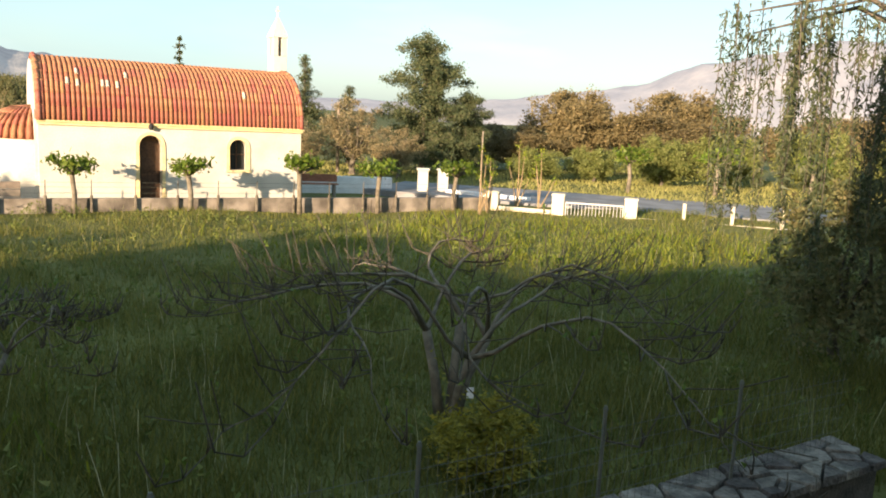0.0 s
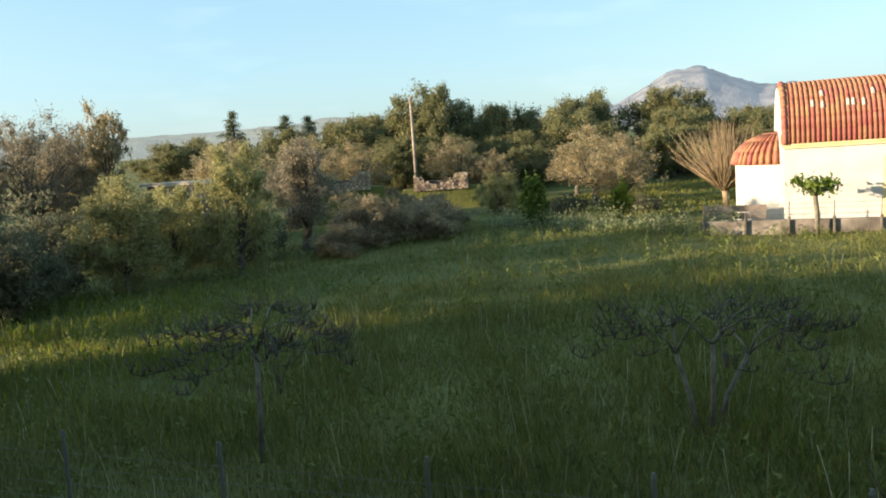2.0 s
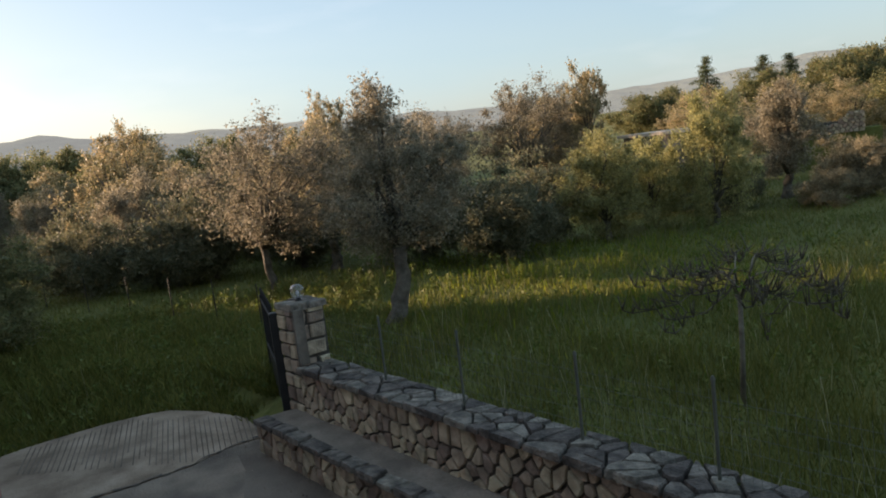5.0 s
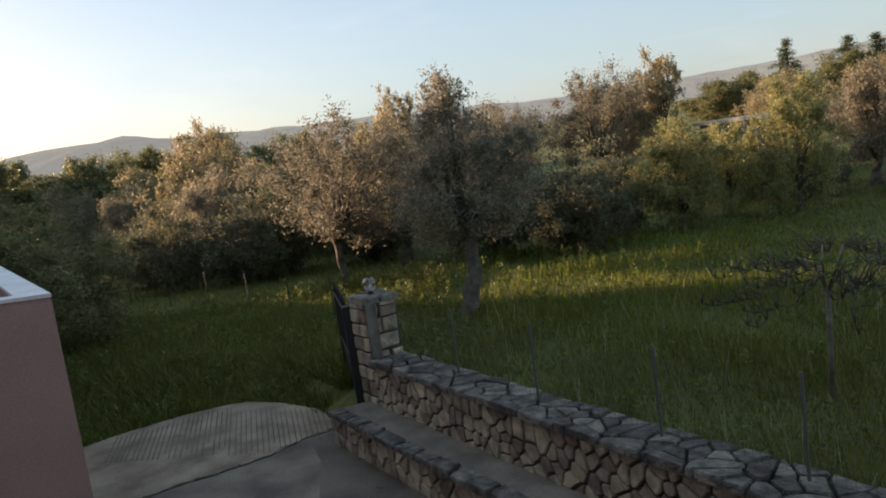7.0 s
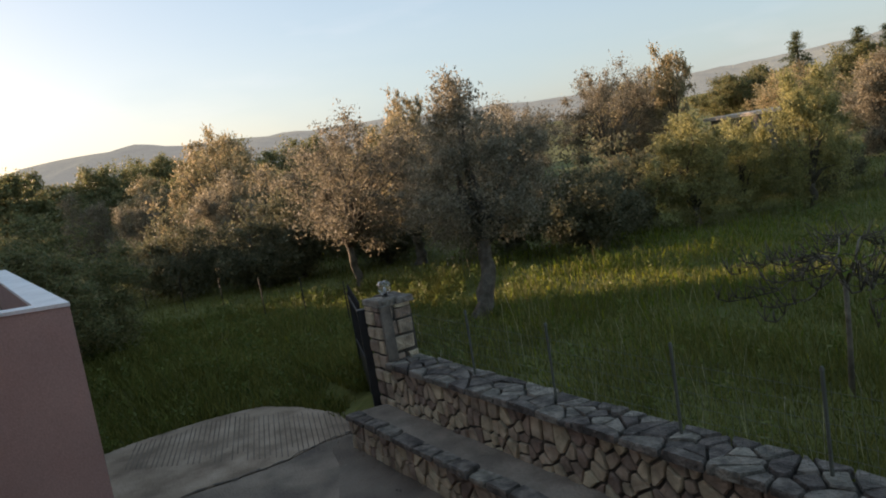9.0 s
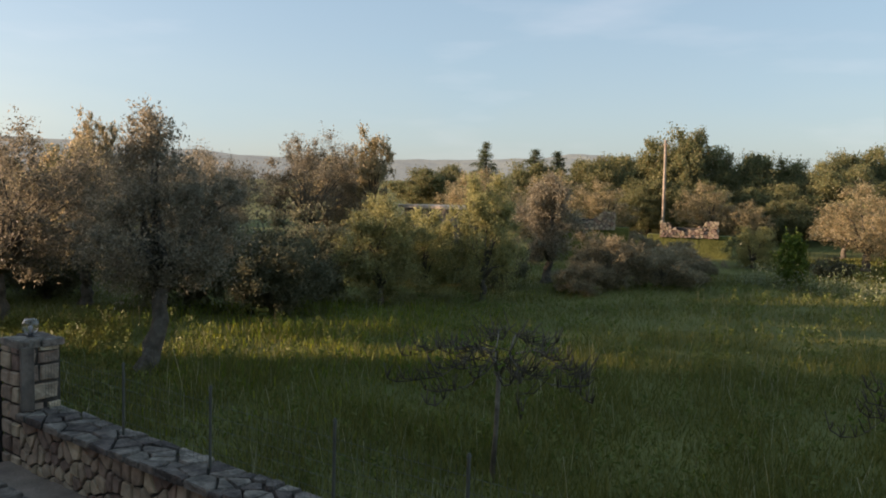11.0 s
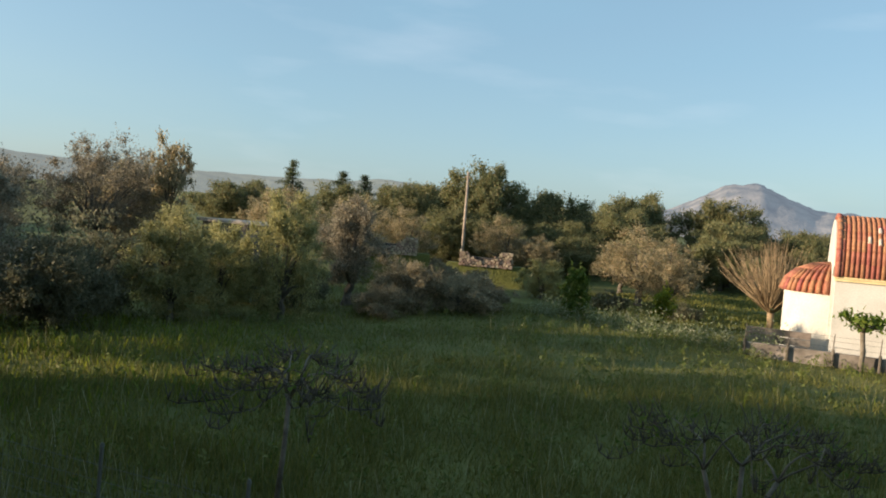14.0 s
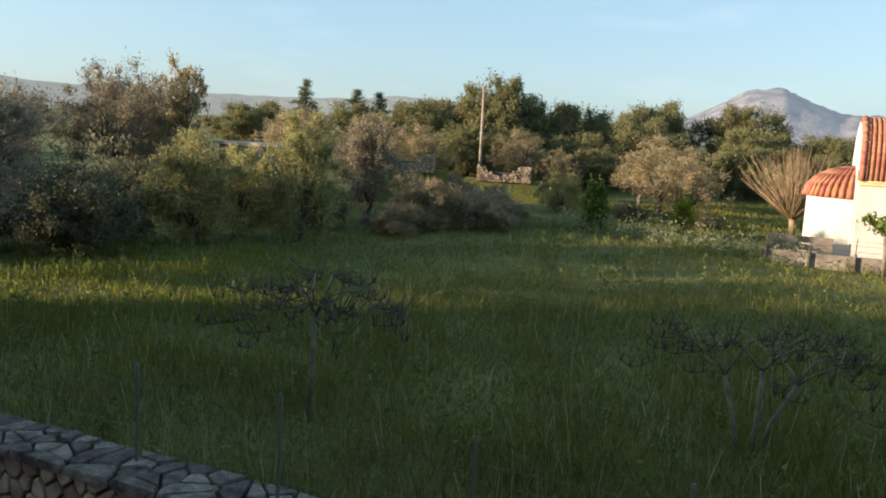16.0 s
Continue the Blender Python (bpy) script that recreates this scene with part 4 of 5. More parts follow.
def surround(o, w, y0, y1, foot):
    a = arch(*o[:3], o[3])
    b = arch(o[0] - w, o[1] + w, o[2] + w, o[3] - foot)
    k = len(a)
    v = [(x, y0, z) for x, z in a] + [(x, y0, z) for x, z in b] + [(x, y1, z) for x, z in a] + [(x, y1, z) for x, z in b]
    f = []
    for i in range(k - 1):
        f += [(i, i + 1, k + i + 1, k + i), (k + i, k + i + 1, 3 * k + i + 1, 3 * k + i), (i + 1, i, 2 * k + i, 2 * k + i + 1)]
    return v, f


door = solid("door", box(DOOR[0] + 0.004, DOOR[1] - 0.004, 0.33, 0.38, 0.0, DOOR[2] - 0.002), M_DOOR, chapel, "dark brown wooden door")
for i in range(4):
    z = 0.14 + i * 0.5
    solid("door_panel", box(DOOR[0] + 0.1, DOOR[1] - 0.1, 0.31, 0.33, z, z + 0.4, 0.01), M_DOOR, door)
solid("door_surround", surround(DOOR, 0.1, -0.03, 0.32, 0), M_CREAM, chapel, "ochre painted door surround")
win = solid("window", box(WIN[0] + 0.004, WIN[1] - 0.004, 0.27, 0.29, WIN[3], WIN[2] - 0.002), M_DARK, chapel, "dark round-headed window")
solid("window_bar", join(box((WIN[0] + WIN[1]) / 2 - 0.015, (WIN[0] + WIN[1]) / 2 + 0.015, 0.235, 0.268, WIN[3], WIN[2] - 0.02), box(WIN[0], WIN[1], 0.235, 0.266, 1.68, 1.71)), M_DOOR, win)
solid("window_surround", surround(WIN, 0.1, -0.03, 0.2, 0.0), M_CREAM, chapel, "ochre painted window surround")
solid("window_sill", box(WIN[0] - 0.14, WIN[1] + 0.14, -0.06, 0.2, WIN[3] - 0.07, WIN[3] - 0.002, 0.012), M_CREAM, chapel)
solid("wall_lamp", lathe([(0.05, -0.1), (0.08, 0.0), (0.04, 0.09), (0.01, 0.1)], 10), M_BLACK, chapel).location = (3.05, -0.12, 2.5)

# vault skin under the tiles
vs = np.linspace(0, 1, 41)
sv, sf = [], []
for x in (-0.05, L + 0.05):
    sv += [(x, *vault(t)) for t in vs]
for x in (-0.05, L + 0.05):
    sv += [(x, *vault(t, -0.13)) for t in vs]
k = len(vs)
sf = [(i, k + i, k + i + 1, i + 1) for i in range(k - 1)] + [(2 * k + i + 1, 3 * k + i + 1, 3 * k + i, 2 * k + i) for i in range(k - 1)]
sf += [(i + 1, 2 * k + i + 1, 2 * k + i, i) for i in range(k - 1)] + [(k + i, 3 * k + i, 3 * k + i + 1, k + i + 1) for i in range(k - 1)]
solid("roof_deck", (sv, sf), M_PAN, chapel, smooth=True)


def barrel_tile(t0, t1, w=0.058):
    """A half-round cover tile lying along the vault between two places on its curve."""
    n, v, f = 6, [], []
    for t, s, up in ((t0, 1.05, 0.008), (t1, 0.93, -0.002)):
        y, z = vault(t)
        y2, z2 = vault(t + 0.004)
        d = Vector((0, y2 - y, z2 - z)).normalized()
        up_way = Vector((0, -d.z, d.y))
        if up_way.z < 0 and 0.1 < t < 0.9:
            up_way = -up_way
        for k in range(n + 1):
            a = math.pi * k / n
            v.append(tuple(Vector((-math.cos(a) * w * s, y, z)) + up_way * (math.sin(a) * w * 0.95 * s + up)))
    f = [(i, i + 1, n + 2 + i, n + 1 + i) for i in range(n)] + [tuple(range(n, -1, -1))]
    return v, f


ROWS, COLS = 8, 58
PITCH = L / COLS
rest = []
for j in range(2 * ROWS):
    t0, t1 = j / (2 * ROWS) - 0.004, (j + 1) / (2 * ROWS) + 0.006
    if j >= ROWS:
        t0, t1 = (j + 1) / (2 * ROWS) + 0.004, j / (2 * ROWS) - 0.006
    vf = barrel_tile(max(t0, 0.002), min(t1, 0.998))
    if j < ROWS - 3:
        first = None
        for i in range(COLS + 1):
            if first is None:
                first = solid("roof_tile", vf, M_TILE, chapel, smooth=True)
                ob = first
            else:
                ob = new("roof_tile", first.data)
                ob.parent = chapel
            ob.location.x = i * PITCH
            ob.rotation_euler.z = random.uniform(-0.012, 0.012)
    else:
        for i in range(COLS + 1):
            rest.append(([(x + i * PITCH, y, z) for x, y, z in vf[0]], vf[1]))
tagged(solid("far_roof_tiles", join(*rest), M_TILE, chapel, smooth=True), kind="stuff")
# verge tiles across both ends
for x in (0.03, L - 0.03):
    for j in range(16):
        a, b = vault(j / 16, 0.03), vault((j + 1.08) / 16, 0.02)
        solid("verge_tile", tube([(x, *a), (x, *b)], [0.085, 0.075], 8), M_TILE, chapel, smooth=True)
for at, t in ((0.8, 0.17), (1.08, 0.16), (1.08, 0.24), (1.76, 0.165), (1.9, 0.165), (2.16, 0.16), (2.42, 0.23), (5.96, 0.14)):
    i = round(at / PITCH)
    y, z = vault(t)
    y2, z2 = vault(t + 0.04)
    solid("mortar_patch", tube([(i * PITCH, y - 0.026, z + 0.028), (i * PITCH, y2 - 0.026, z2 + 0.028)], [0.05, 0.046], 8), M_MORTAR, chapel, "white mortar patch")

# apse with its ribbed half-dome
AR, AZ = 1.36, 2.0
av = [(0 - AR * math.sin(math.pi * k / 20), D / 2 - AR * math.cos(math.pi * k / 20), z) for z in (-0.3, AZ) for k in range(21)]
solid("apse_wall", (av, [(k, 21 + k, 22 + k, k + 1) for k in range(20)]), M_WHITE, chapel, smooth=True)
dv = [(0 - (AR + 0.08) * c * math.sin(math.pi * k / 20), D / 2 - (AR + 0.08) * c * math.cos(math.pi * k / 20), AZ + 0.95 * math.sin(math.pi / 2 * s)) for s in np.linspace(0, 1, 7) for c in [math.cos(math.pi / 2 * s) * 0.98 + 0.02] for k in range(21)]
solid("apse_roof", (dv, [(r_ * 21 + k, (r_ + 1) * 21 + k, (r_ + 1) * 21 + k + 1, r_ * 21 + k + 1) for r_ in range(6) for k in range(20)]), M_PAN, chapel, smooth=True)
for k in range(23):
    a = math.pi * k / 22
    for s0 in range(4):
        pts = []
        for s in (s0 / 4.2, (s0 + 1.12) / 4.2):
            c = math.cos(math.pi / 2 * min(s, 1)) * 0.98 + 0.02
            pts.append((-(AR + 0.1) * c * math.sin(a), D / 2 - (AR + 0.1) * c * math.cos(a), AZ + 0.015 + 0.97 * math.sin(math.pi / 2 * min(s, 1))))
        w = 0.078 * (1 - s0 * 0.2)
        solid("apse_tile", tube(pts, [w, w * 0.8], 8), M_TILE, chapel, smooth=True)

# bell tower behind the chapel
bell = thing("bell_tower", CH @ pose(7.95, 2.9, 0) @ Matrix.Diagonal((0.68, 0.9, 1.0, 1.0)), "slim white bell tower with a pyramid top and cross", "bell tower")
solid("shaft", box(-0.36, 0.36, -0.36, 0.36, -0.3, 5.1, 0.02), M_WHITE, bell)
for x in (-0.23, 0.23):
    for y in (-0.23, 0.23):
        solid("pier", box(x - 0.13, x + 0.13, y - 0.13, y + 0.13, 5.1, 5.75), M_WHITE, bell)
solid("spire", ([(-0.4, -0.4, 5.75), (0.4, -0.4, 5.75), (0.4, 0.4, 5.75), (-0.4, 0.4, 5.75), (-0.38, -0.38, 5.84), (0.38, -0.38, 5.84), (0.38, 0.38, 5.84), (-0.38, 0.38, 5.84), (0, 0, 6.55)],
                [(3, 2, 1, 0), (0, 1, 5, 4), (1, 2, 6, 5), (2, 3, 7, 6), (3, 0, 4, 7), (4, 5, 8), (5, 6, 8), (6, 7, 8), (7, 4, 8)]), M_WHITE, bell)
solid("cross", join(box(-0.025, 0.025, -0.025, 0.025, 6.5, 6.85), box(-0.1, 0.1, -0.02, 0.02, 6.67, 6.72)), M_WHITE, bell)
solid("bell", lathe([(0.16, 5.3), (0.12, 5.38), (0.09, 5.5), (0.03, 5.56)], 12), M_POLE, bell, smooth=True)

# ---- fence wall in front of the chapel ----
FW = pose(-13.24, 20.92, 0, 0, 0, 26.7)
fwall = thing("boundary_wall", FW, "low weathered concrete boundary wall with stained panels", "wall", kind="structure")
solid("wall_run", box(0, 16.4, 0, 0.18, -0.2, 0.62, 0.015), M_FENCE, fwall)
for i in range(4):
    z = 0.1 + i * 0.225
    # top plank in a paler concrete, for the sun that catches it
    solid("plank", box(-0.05, 1.75, 1.2, 1.25, z, z + 0.205, 0.008), M_LEDGE if i == 3 else M_FENCE, fwall)
for i in range(15):
    x = 0.05 + i * 1.16
    solid("post", join(tube([(x, -0.07, -0.1), (x, -0.07, 0.72)], [0.045, 0.042], 7), tube([(x, -0.07, 0.72), (x + 0.01, -0.07, 1.16)], [0.014, 0.012], 6)), M_BARK, fwall)
for z in (0.78, 0.95, 1.08):
    solid("wire", tube([(0.05, -0.07, z), (16.3, -0.07, z)], [0.004, 0.004], 3, False), M_METAL, fwall)

# pollarded mulberries
def pollard(seed, h, label):
    r = rng(seed)
    ob = thing("pollarded_tree", Matrix.Identity(4), label, "tree", "pollarded trees by the chapel")
    parts = [tube([(0, 0, -0.2), (0.04, 0, h * 0.5), (-0.03, 0.02, h)], [0.085, 0.065, 0.07], 8)]
    pts = []
    for k in range(6):
        a = k * 1.047 + r.uniform(-0.3, 0.3)
        ln = r.uniform(0.22, 0.5)
        tip = Vector((math.cos(a) * ln, math.sin(a) * ln, h + r.uniform(0.12, 0.34)))
        parts.append(tube([(-0.03, 0.02, h - 0.03), tip * 0.55 + Vector((0, 0, h * 0.45 - 0.02)), tip], [0.055, 0.045, 0.05], 6))
        parts.append(tube([tip, tip + Vector((0, 0, 0.05))], [0.065, 0.03], 6))
        pts += [np.array(tip) + r.normal(size=3) * (0.13, 0.13, 0.1) + (0, 0, 0.03) for _ in range(95)]
    solid("trunk", join(*parts), M_FIGBARK, ob, smooth=True)
    quads("crown", leaf_quads(np.array(pts), r, 0.13, 0.75, 0.2), M_FRESH, ob)
    return ob


for i, (s, h, sc) in enumerate(((3.06, 1.2, 1.0), (6.15, 1.2, 1.12), (9.45, 1.3, 1.05), (12.1, 1.25, 1.1), (14.9, 1.25, 1.1))):
    p = pollard(70 + i, h, "pollarded mulberry tree with tufts of fresh green leaves")
    x, y = -13.24 + 0.893 * s + 0.449 * 0.3, 20.92 + 0.449 * s - 0.893 * 0.3
    p.matrix_basis = pose(x, y, 0.15, 0, 0, i * 50) @ Matrix.Diagonal((sc, sc, 1.0, 1))

# ---- bare fig trees in the meadow ----
def fig(name, seed, stems, spread_r, height, trunk_r, label, droop=0.3, leaves=60, twigs=4):
    """Stems given as (turn, lean, height): each forks into arching, crooked boughs with upturned twig ends and a few young leaves."""
    r = rng(seed)
    ob = thing(name, Matrix.Identity(4), label, "tree", "bare fig trees in the meadow")
    tips, fine = [], []
    for k, (turn, lean, h) in enumerate(stems):
        a = radians(turn)
        way = Vector((math.cos(a), math.sin(a), 0))
        fork = way * lean + Vector((0, 0, h))
        stem = [tube([way * 0.05 - Vector((0, 0, 0.2)), way * (0.06 + lean * 0.35) + Vector((0, 0, h * 0.5)), fork], [trunk_r * 1.2, trunk_r * 0.9, trunk_r * 0.85], 8)]
        n = 3 if len(stems) > 1 else 8
        for i in range(n):
            b = a + (i - (n - 1) / 2) * (4.6 / n if len(stems) > 1 else 6.28 / n) + r.uniform(-0.3, 0.3)
            ln = spread_r * r.uniform(0.62, 1.0)
            w = Vector((math.cos(b), math.sin(b), 0))
            rise = height - h
            pts, rad = [fork], [trunk_r * 0.6]
            swing, wave, amp = r.uniform(0, 6.28), r.uniform(3.5, 6.5), r.uniform(0.05, 0.13)
            for t in (0.1, 0.2, 0.3, 0.4, 0.5, 0.6, 0.7, 0.8, 0.9, 1.0):
                z = rise * (math.sin(math.pi * min(t * 0.9, 0.55)) - droop * t * t + 0.18 * math.sin(swing + t * wave * 1.3)) + r.uniform(-0.03, 0.03)
                side = Vector((-w.y, w.x, 0)) * (math.sin(swing * 2 + t * wave) - math.sin(swing * 2)) * amp * spread_r
                pts.append(fork + w * ln * t + side + Vector((0, 0, z)))
                rad.append(trunk_r * 0.44 * (1 - t * 0.8) * r.uniform(0.88, 1.1))
            stem.append(tube(pts, rad, 6))
            for q in range(4, 11):
                for _ in range(max(1, twigs * 4 // 7)):
                    c = b + r.uniform(-1.3, 1.3)
                    l2 = r.uniform(0.15, 0.45) * spread_r * 0.6
                    base = pts[q - 1].lerp(pts[q], r.uniform(0, 1))
                    m1 = base + Vector((math.cos(c), math.sin(c), r.uniform(-0.05, 0.3))) * l2 * 0.5
                    e = base + Vector((math.cos(c), math.sin(c), r.uniform(0.05, 1.0))) * l2
                    fine.append(tube([base, m1, e], [rad[q] * 0.5 + 0.002, 0.006, 0.0045], 4))
                    tips.append(np.array(e))
                if q % 2 == 0:
                    # side shoot that sags and then turns up, with short upright twigs along it
                    c = b + r.uniform(-1.0, 1.0)
                    l3 = r.uniform(0.22, 0.42) * spread_r
                    o2 = Vector((math.cos(c), math.sin(c), 0))
                    bend = Vector((-o2.y, o2.x, 0)) * r.uniform(-0.15, 0.15)
                    sag = r.uniform(0.05, 0.32) * l3
                    run = [pts[q], pts[q] + (o2 * 0.3 + bend * 0.5) * l3 - Vector((0, 0, sag * 0.7)), pts[q] + (o2 * 0.65 + bend) * l3 - Vector((0, 0, sag)),
                           pts[q] + (o2 * 0.9 + bend * 0.6) * l3 - Vector((0, 0, sag * 0.6)), pts[q] + o2 * l3 * 1.02 + Vector((0, 0, l3 * r.uniform(0.05, 0.3)))]
                    fine.append(tube(run, [rad[q] * 0.6 + 0.002, rad[q] * 0.45 + 0.002, 0.008, 0.007, 0.005], 5))
                    for p3 in run[1:4]:
                        for _ in range(2):
                            e = p3 + Vector((r.uniform(-0.4, 0.4), r.uniform(-0.4, 0.4), r.uniform(0.5, 1.0))) * r.uniform(0.1, 0.24) * min(1.0, 0.6 + 0.2 * spread_r)
                            fine.append(tube([p3, p3.lerp(e, 0.5) + Vector((0.012, -0.01, 0)), e], [0.007, 0.006, 0.004], 4))
                            tips.append(np.array(e))
        solid("stem", join(*stem), M_FIGBARK, ob, smooth=True)
    tagged(solid("twig_spray", join(*fine), M_FIGTWIG, ob, "dark crooked twigs", smooth=True), kind="stuff")
    tips = np.array(tips)
    sel = tips[r.choice(len(tips), min(leaves, len(tips)), replace=False)]
    pts = np.repeat(sel, 3, 0) + r.normal(size=(len(sel) * 3, 3)) * 0.025
    quads("young_leaves", leaf_quads(pts, r, 0.055, 0.6, 0.5), M_FRESH, ob, "small fresh green leaves")
    return ob


f1 = fig("fig_tree", 81, [(100, 0.12, 1.08)], 1.2, 1.5, 0.03, "young bare fig tree with a flat spreading crown of twigs", 1.0, 50, 6)
f1.matrix_basis = pose(-7.25, 3.42, 0.24, 0, 0, 0)
f2 = fig("fig_tree", 82, [(200, 0.28, 0.85), (320, 0.1, 0.95), (20, 0.42, 0.8)], 1.05, 1.3, 0.026, "three-stemmed bare fig tree with sparse young leaves", 0.7, 70, 4)
f2.matrix_basis = pose(-4.3, 6.8, 0.24, 0, 0, 30)
f3 = fig("fig_tree", 83, [(170, 0.25, 0.9), (15, 0.42, 0.8), (60, 0.3, 1.0), (-60, 0.3, 0.7)], 3.0, 1.7, 0.055, "large old bare fig tree with arching grey boughs", 1.0, 80, 5)
f3.matrix_basis = pose(-0.12, 8.15, 0.24, 0, 0, 10)
tag = thing("plant_tag", pose(0.09, 7.86, 0.62, 0, 0, 0), "small white plastic tag on a fig trunk", "tag")
solid("tag_plate", box(-0.035, 0.035, -0.02, -0.012, -0.06, 0.05, 0.002), M_RIM, tag)

# upright bare-twigged tree by the chapel
def twig_tree():
    r = rng(91)
    ob = thing("bare_tree", pose(-16.0, 26.85, float(ground_z(-16.0, 26.85))), "russet bare-twigged pollard tree by the chapel", "tree")
    parts = [tube([(0, 0, -0.2), (0.03, 0, 0.5), (0, 0, 0.9)], [0.16, 0.12, 0.13], 8)]
    for k in range(300):
        a, ln = r.uniform(0, 6.28), r.uniform(0.2, 2.15)
        top = Vector((math.cos(a) * ln, math.sin(a) * ln, r.uniform(2.4, 3.8) - ln * 0.32))
        low = Vector((math.cos(a) * ln * 0.3, math.sin(a) * ln * 0.3, 0.85 + (top.z - 0.85) * 0.26))
        mid = Vector((math.cos(a + 0.1) * ln * 0.68, math.sin(a + 0.1) * ln * 0.68, 0.85 + (top.z - 0.85) * r.uniform(0.58, 0.68)))
        parts.append(tube([(0, 0, 0.8), low, mid, top], [0.028, 0.018, 0.01, 0.004], 4, False))
    solid("trunk", join(*parts), M_TWIG, ob, smooth=True)


twig_tree()

# weeping tree and dark shrub at the garden's end
def weeping():
    r = rng(92)
    ob = thing("weeping_tree", pose(6.5, 9.9, 0.1), "weeping tree with long hanging leafy strands", "tree")
    parts = [tube([(0, 0, -0.3), (-0.1, 0.05, 1.6), (-0.3, 0, 3.2), (-0.5, 0.1, 4.6)], [0.22, 0.17, 0.14, 0.08], 9)]
    pts = []
    for k in range(84):
        a = r.uniform(0, 6.28) if k % 2 else r.uniform(2.2, 4.6)
        ln = r.uniform(0.5, 3.1)
        top = Vector((-0.4 + math.cos(a) * ln, math.sin(a) * ln * 0.8, 5.3 - 0.25 * ln + r.uniform(-0.2, 0.3)))
        if k % 3 == 0:
            parts.append(tube([(-0.4, 0, 4.0), top * 0.6 + Vector((0, 0, 2.1)), top], [0.05, 0.03, 0.01], 5))
        end = r.uniform(1.45, 2.9)
        low = top + Vector((r.uniform(-0.15, 0.15), r.uniform(-0.15, 0.15), end - top.z))
        parts.append(tube([top, (top + low) / 2 + Vector((r.uniform(-0.1, 0.1), 0, 0)), low], [0.008, 0.006, 0.003], 3, False))
        n = int((top.z - end) * 85)
        t = r.uniform(0, 1, n)[:, None]
        pts.append(np.array(top) * (1 - t) + np.array(low) * t + r.normal(size=(n, 3)) * (0.035, 0.035, 0.05))
    solid("trunk", join(*parts), M_BARK, ob, smooth=True)
    quads("crown", leaf_quads(np.concatenate(pts), r, 0.095, 0.3, -0.6), M_WEEP, ob)


weeping()
o = broadleaf("dark_shrub", 36, 1.95, 1.25, 0.25, M_OAK, "dark russet shrub at the end of the garden wall", "bush", 80, 80, 0.34, 0.055, 0.34, 0.6, 0.06, (0, 0), 14, sprigs=60)
put(o, [(5.1, 10.6, 1.1, 1.05, 0), (6.4, 8.8, 0.95, 0.9, 120)], "")
o = broadleaf("yellow_bush", 37, 0.95, 0.5, 0.0, M_YELLOW, "yellow-green bush in front of the old fig tree", "bush", 40, 80, 0.2, 0.04, 0.4, 0.2, 0.03, (0, 0), 8, sprigs=40)
put(o, [(0.2, 6.9, 1.0, 0.62, 0)], "")

# ---- poles ----
def pole(x, y, z, top, lean, r0, name, label):
    ob = thing(name, pose(x, y, z), label, "pole")
    solid("shaft", tube([(0, 0, -0.4), (lean[0] * 0.5, lean[1] * 0.5, (top - z) / 2), (lean[0], lean[1], top - z)], [r0, r0 * 0.85, r0 * 0.7], 8), M_POLE, ob, smooth=True)
    if r0 > 0.08:
        solid("crossbar", tube([(lean[0] - 0.2, lean[1], top - z - 0.25), (lean[0] + 0.2, lean[1], top - z - 0.25)], [0.03, 0.03], 6), M_POLE, ob)
    return ob


pole(-33.6, 26.0, 0.9, 6.3, (-0.5, 0.35), 0.09, "utility_pole", "weathered wooden utility pole leaning slightly")
pole(-6.15, 44.9, 0.2, 4.0, (0, 0), 0.1, "utility_pole", "weathered wooden utility pole behind the chapel")
pole(1.35, 33.0, 0.1, 2.9, (0, 0), 0.035, "sign_post", "plain pale metal post beside the road")


def sapling(seed, x, y, h):
    r = rng(seed)
    ob = thing("sapling", pose(x, y, 0.15), "thin bare sapling with a tuft of yellow-green leaves", "tree", "saplings by the boundary wall")
    parts, pts = [], []
    for k in range(4):
        a = r.uniform(0, 6.28)
        t = Vector((math.cos(a) * 0.22 * k, math.sin(a) * 0.22 * k, h * (1 - 0.16 * k)))
        parts.append(tube([(0, 0, -0.1), t * 0.5 + Vector((0.04, 0, 0)), t], [0.03, 0.02, 0.008], 5))
        pts += [np.array(t) + r.normal(size=3) * (0.06, 0.06, 0.12) for _ in range(26)]
    solid("trunk", join(*parts), M_TWIG, ob)
    quads("crown", leaf_quads(np.array(pts), r, 0.1, 0.6, 0.3), M_WEED, ob)


for i, (x, y, h) in enumerate(((1.0, 26.4, 2.2), (1.35, 27.0, 1.9), (2.6, 30.2, 2.3), (3.4, 29.8, 2.1))):
    sapling(300 + i, x, y, h)

# sunlit rubble bank and a ruin's roof edge among the bushes
for x, y, z, turn, half, sd in ((-30.45, 25.1, 1.45, 49, 1.35, 93), (-30.2, 19.5, 1.85, 57, 1.0, 94)):
    bank = thing("rubble_wall", pose(x, y, z, 0, 0, turn), "sunlit low dry-stone wall of pale rubble among the bushes", "wall", "rubble walls")
    solid("earth_bank", box(-half - 0.6, half + 0.6, 0.03, 0.9, -1.8, 0.05, 0.02), M_SOIL, bank, "dark grassy earth bank")
    solid("core", box(-half + 0.1, half - 0.1, 0.06, 0.5, 0.054, 0.4), M_JOINT, bank)
    stones("stone", [p for p in cells(-half, half, -0.08, 0.74, 0.19, 0.012, sd, 0.6) if p[:, 1].mean() < 0.5 + 0.3 * math.sin(p[:, 0].mean() * 2.3 + sd)], lambda u, v, w: (u, 0.06 - w, v), 0.14, M_ROCK, bank, sd * 10)
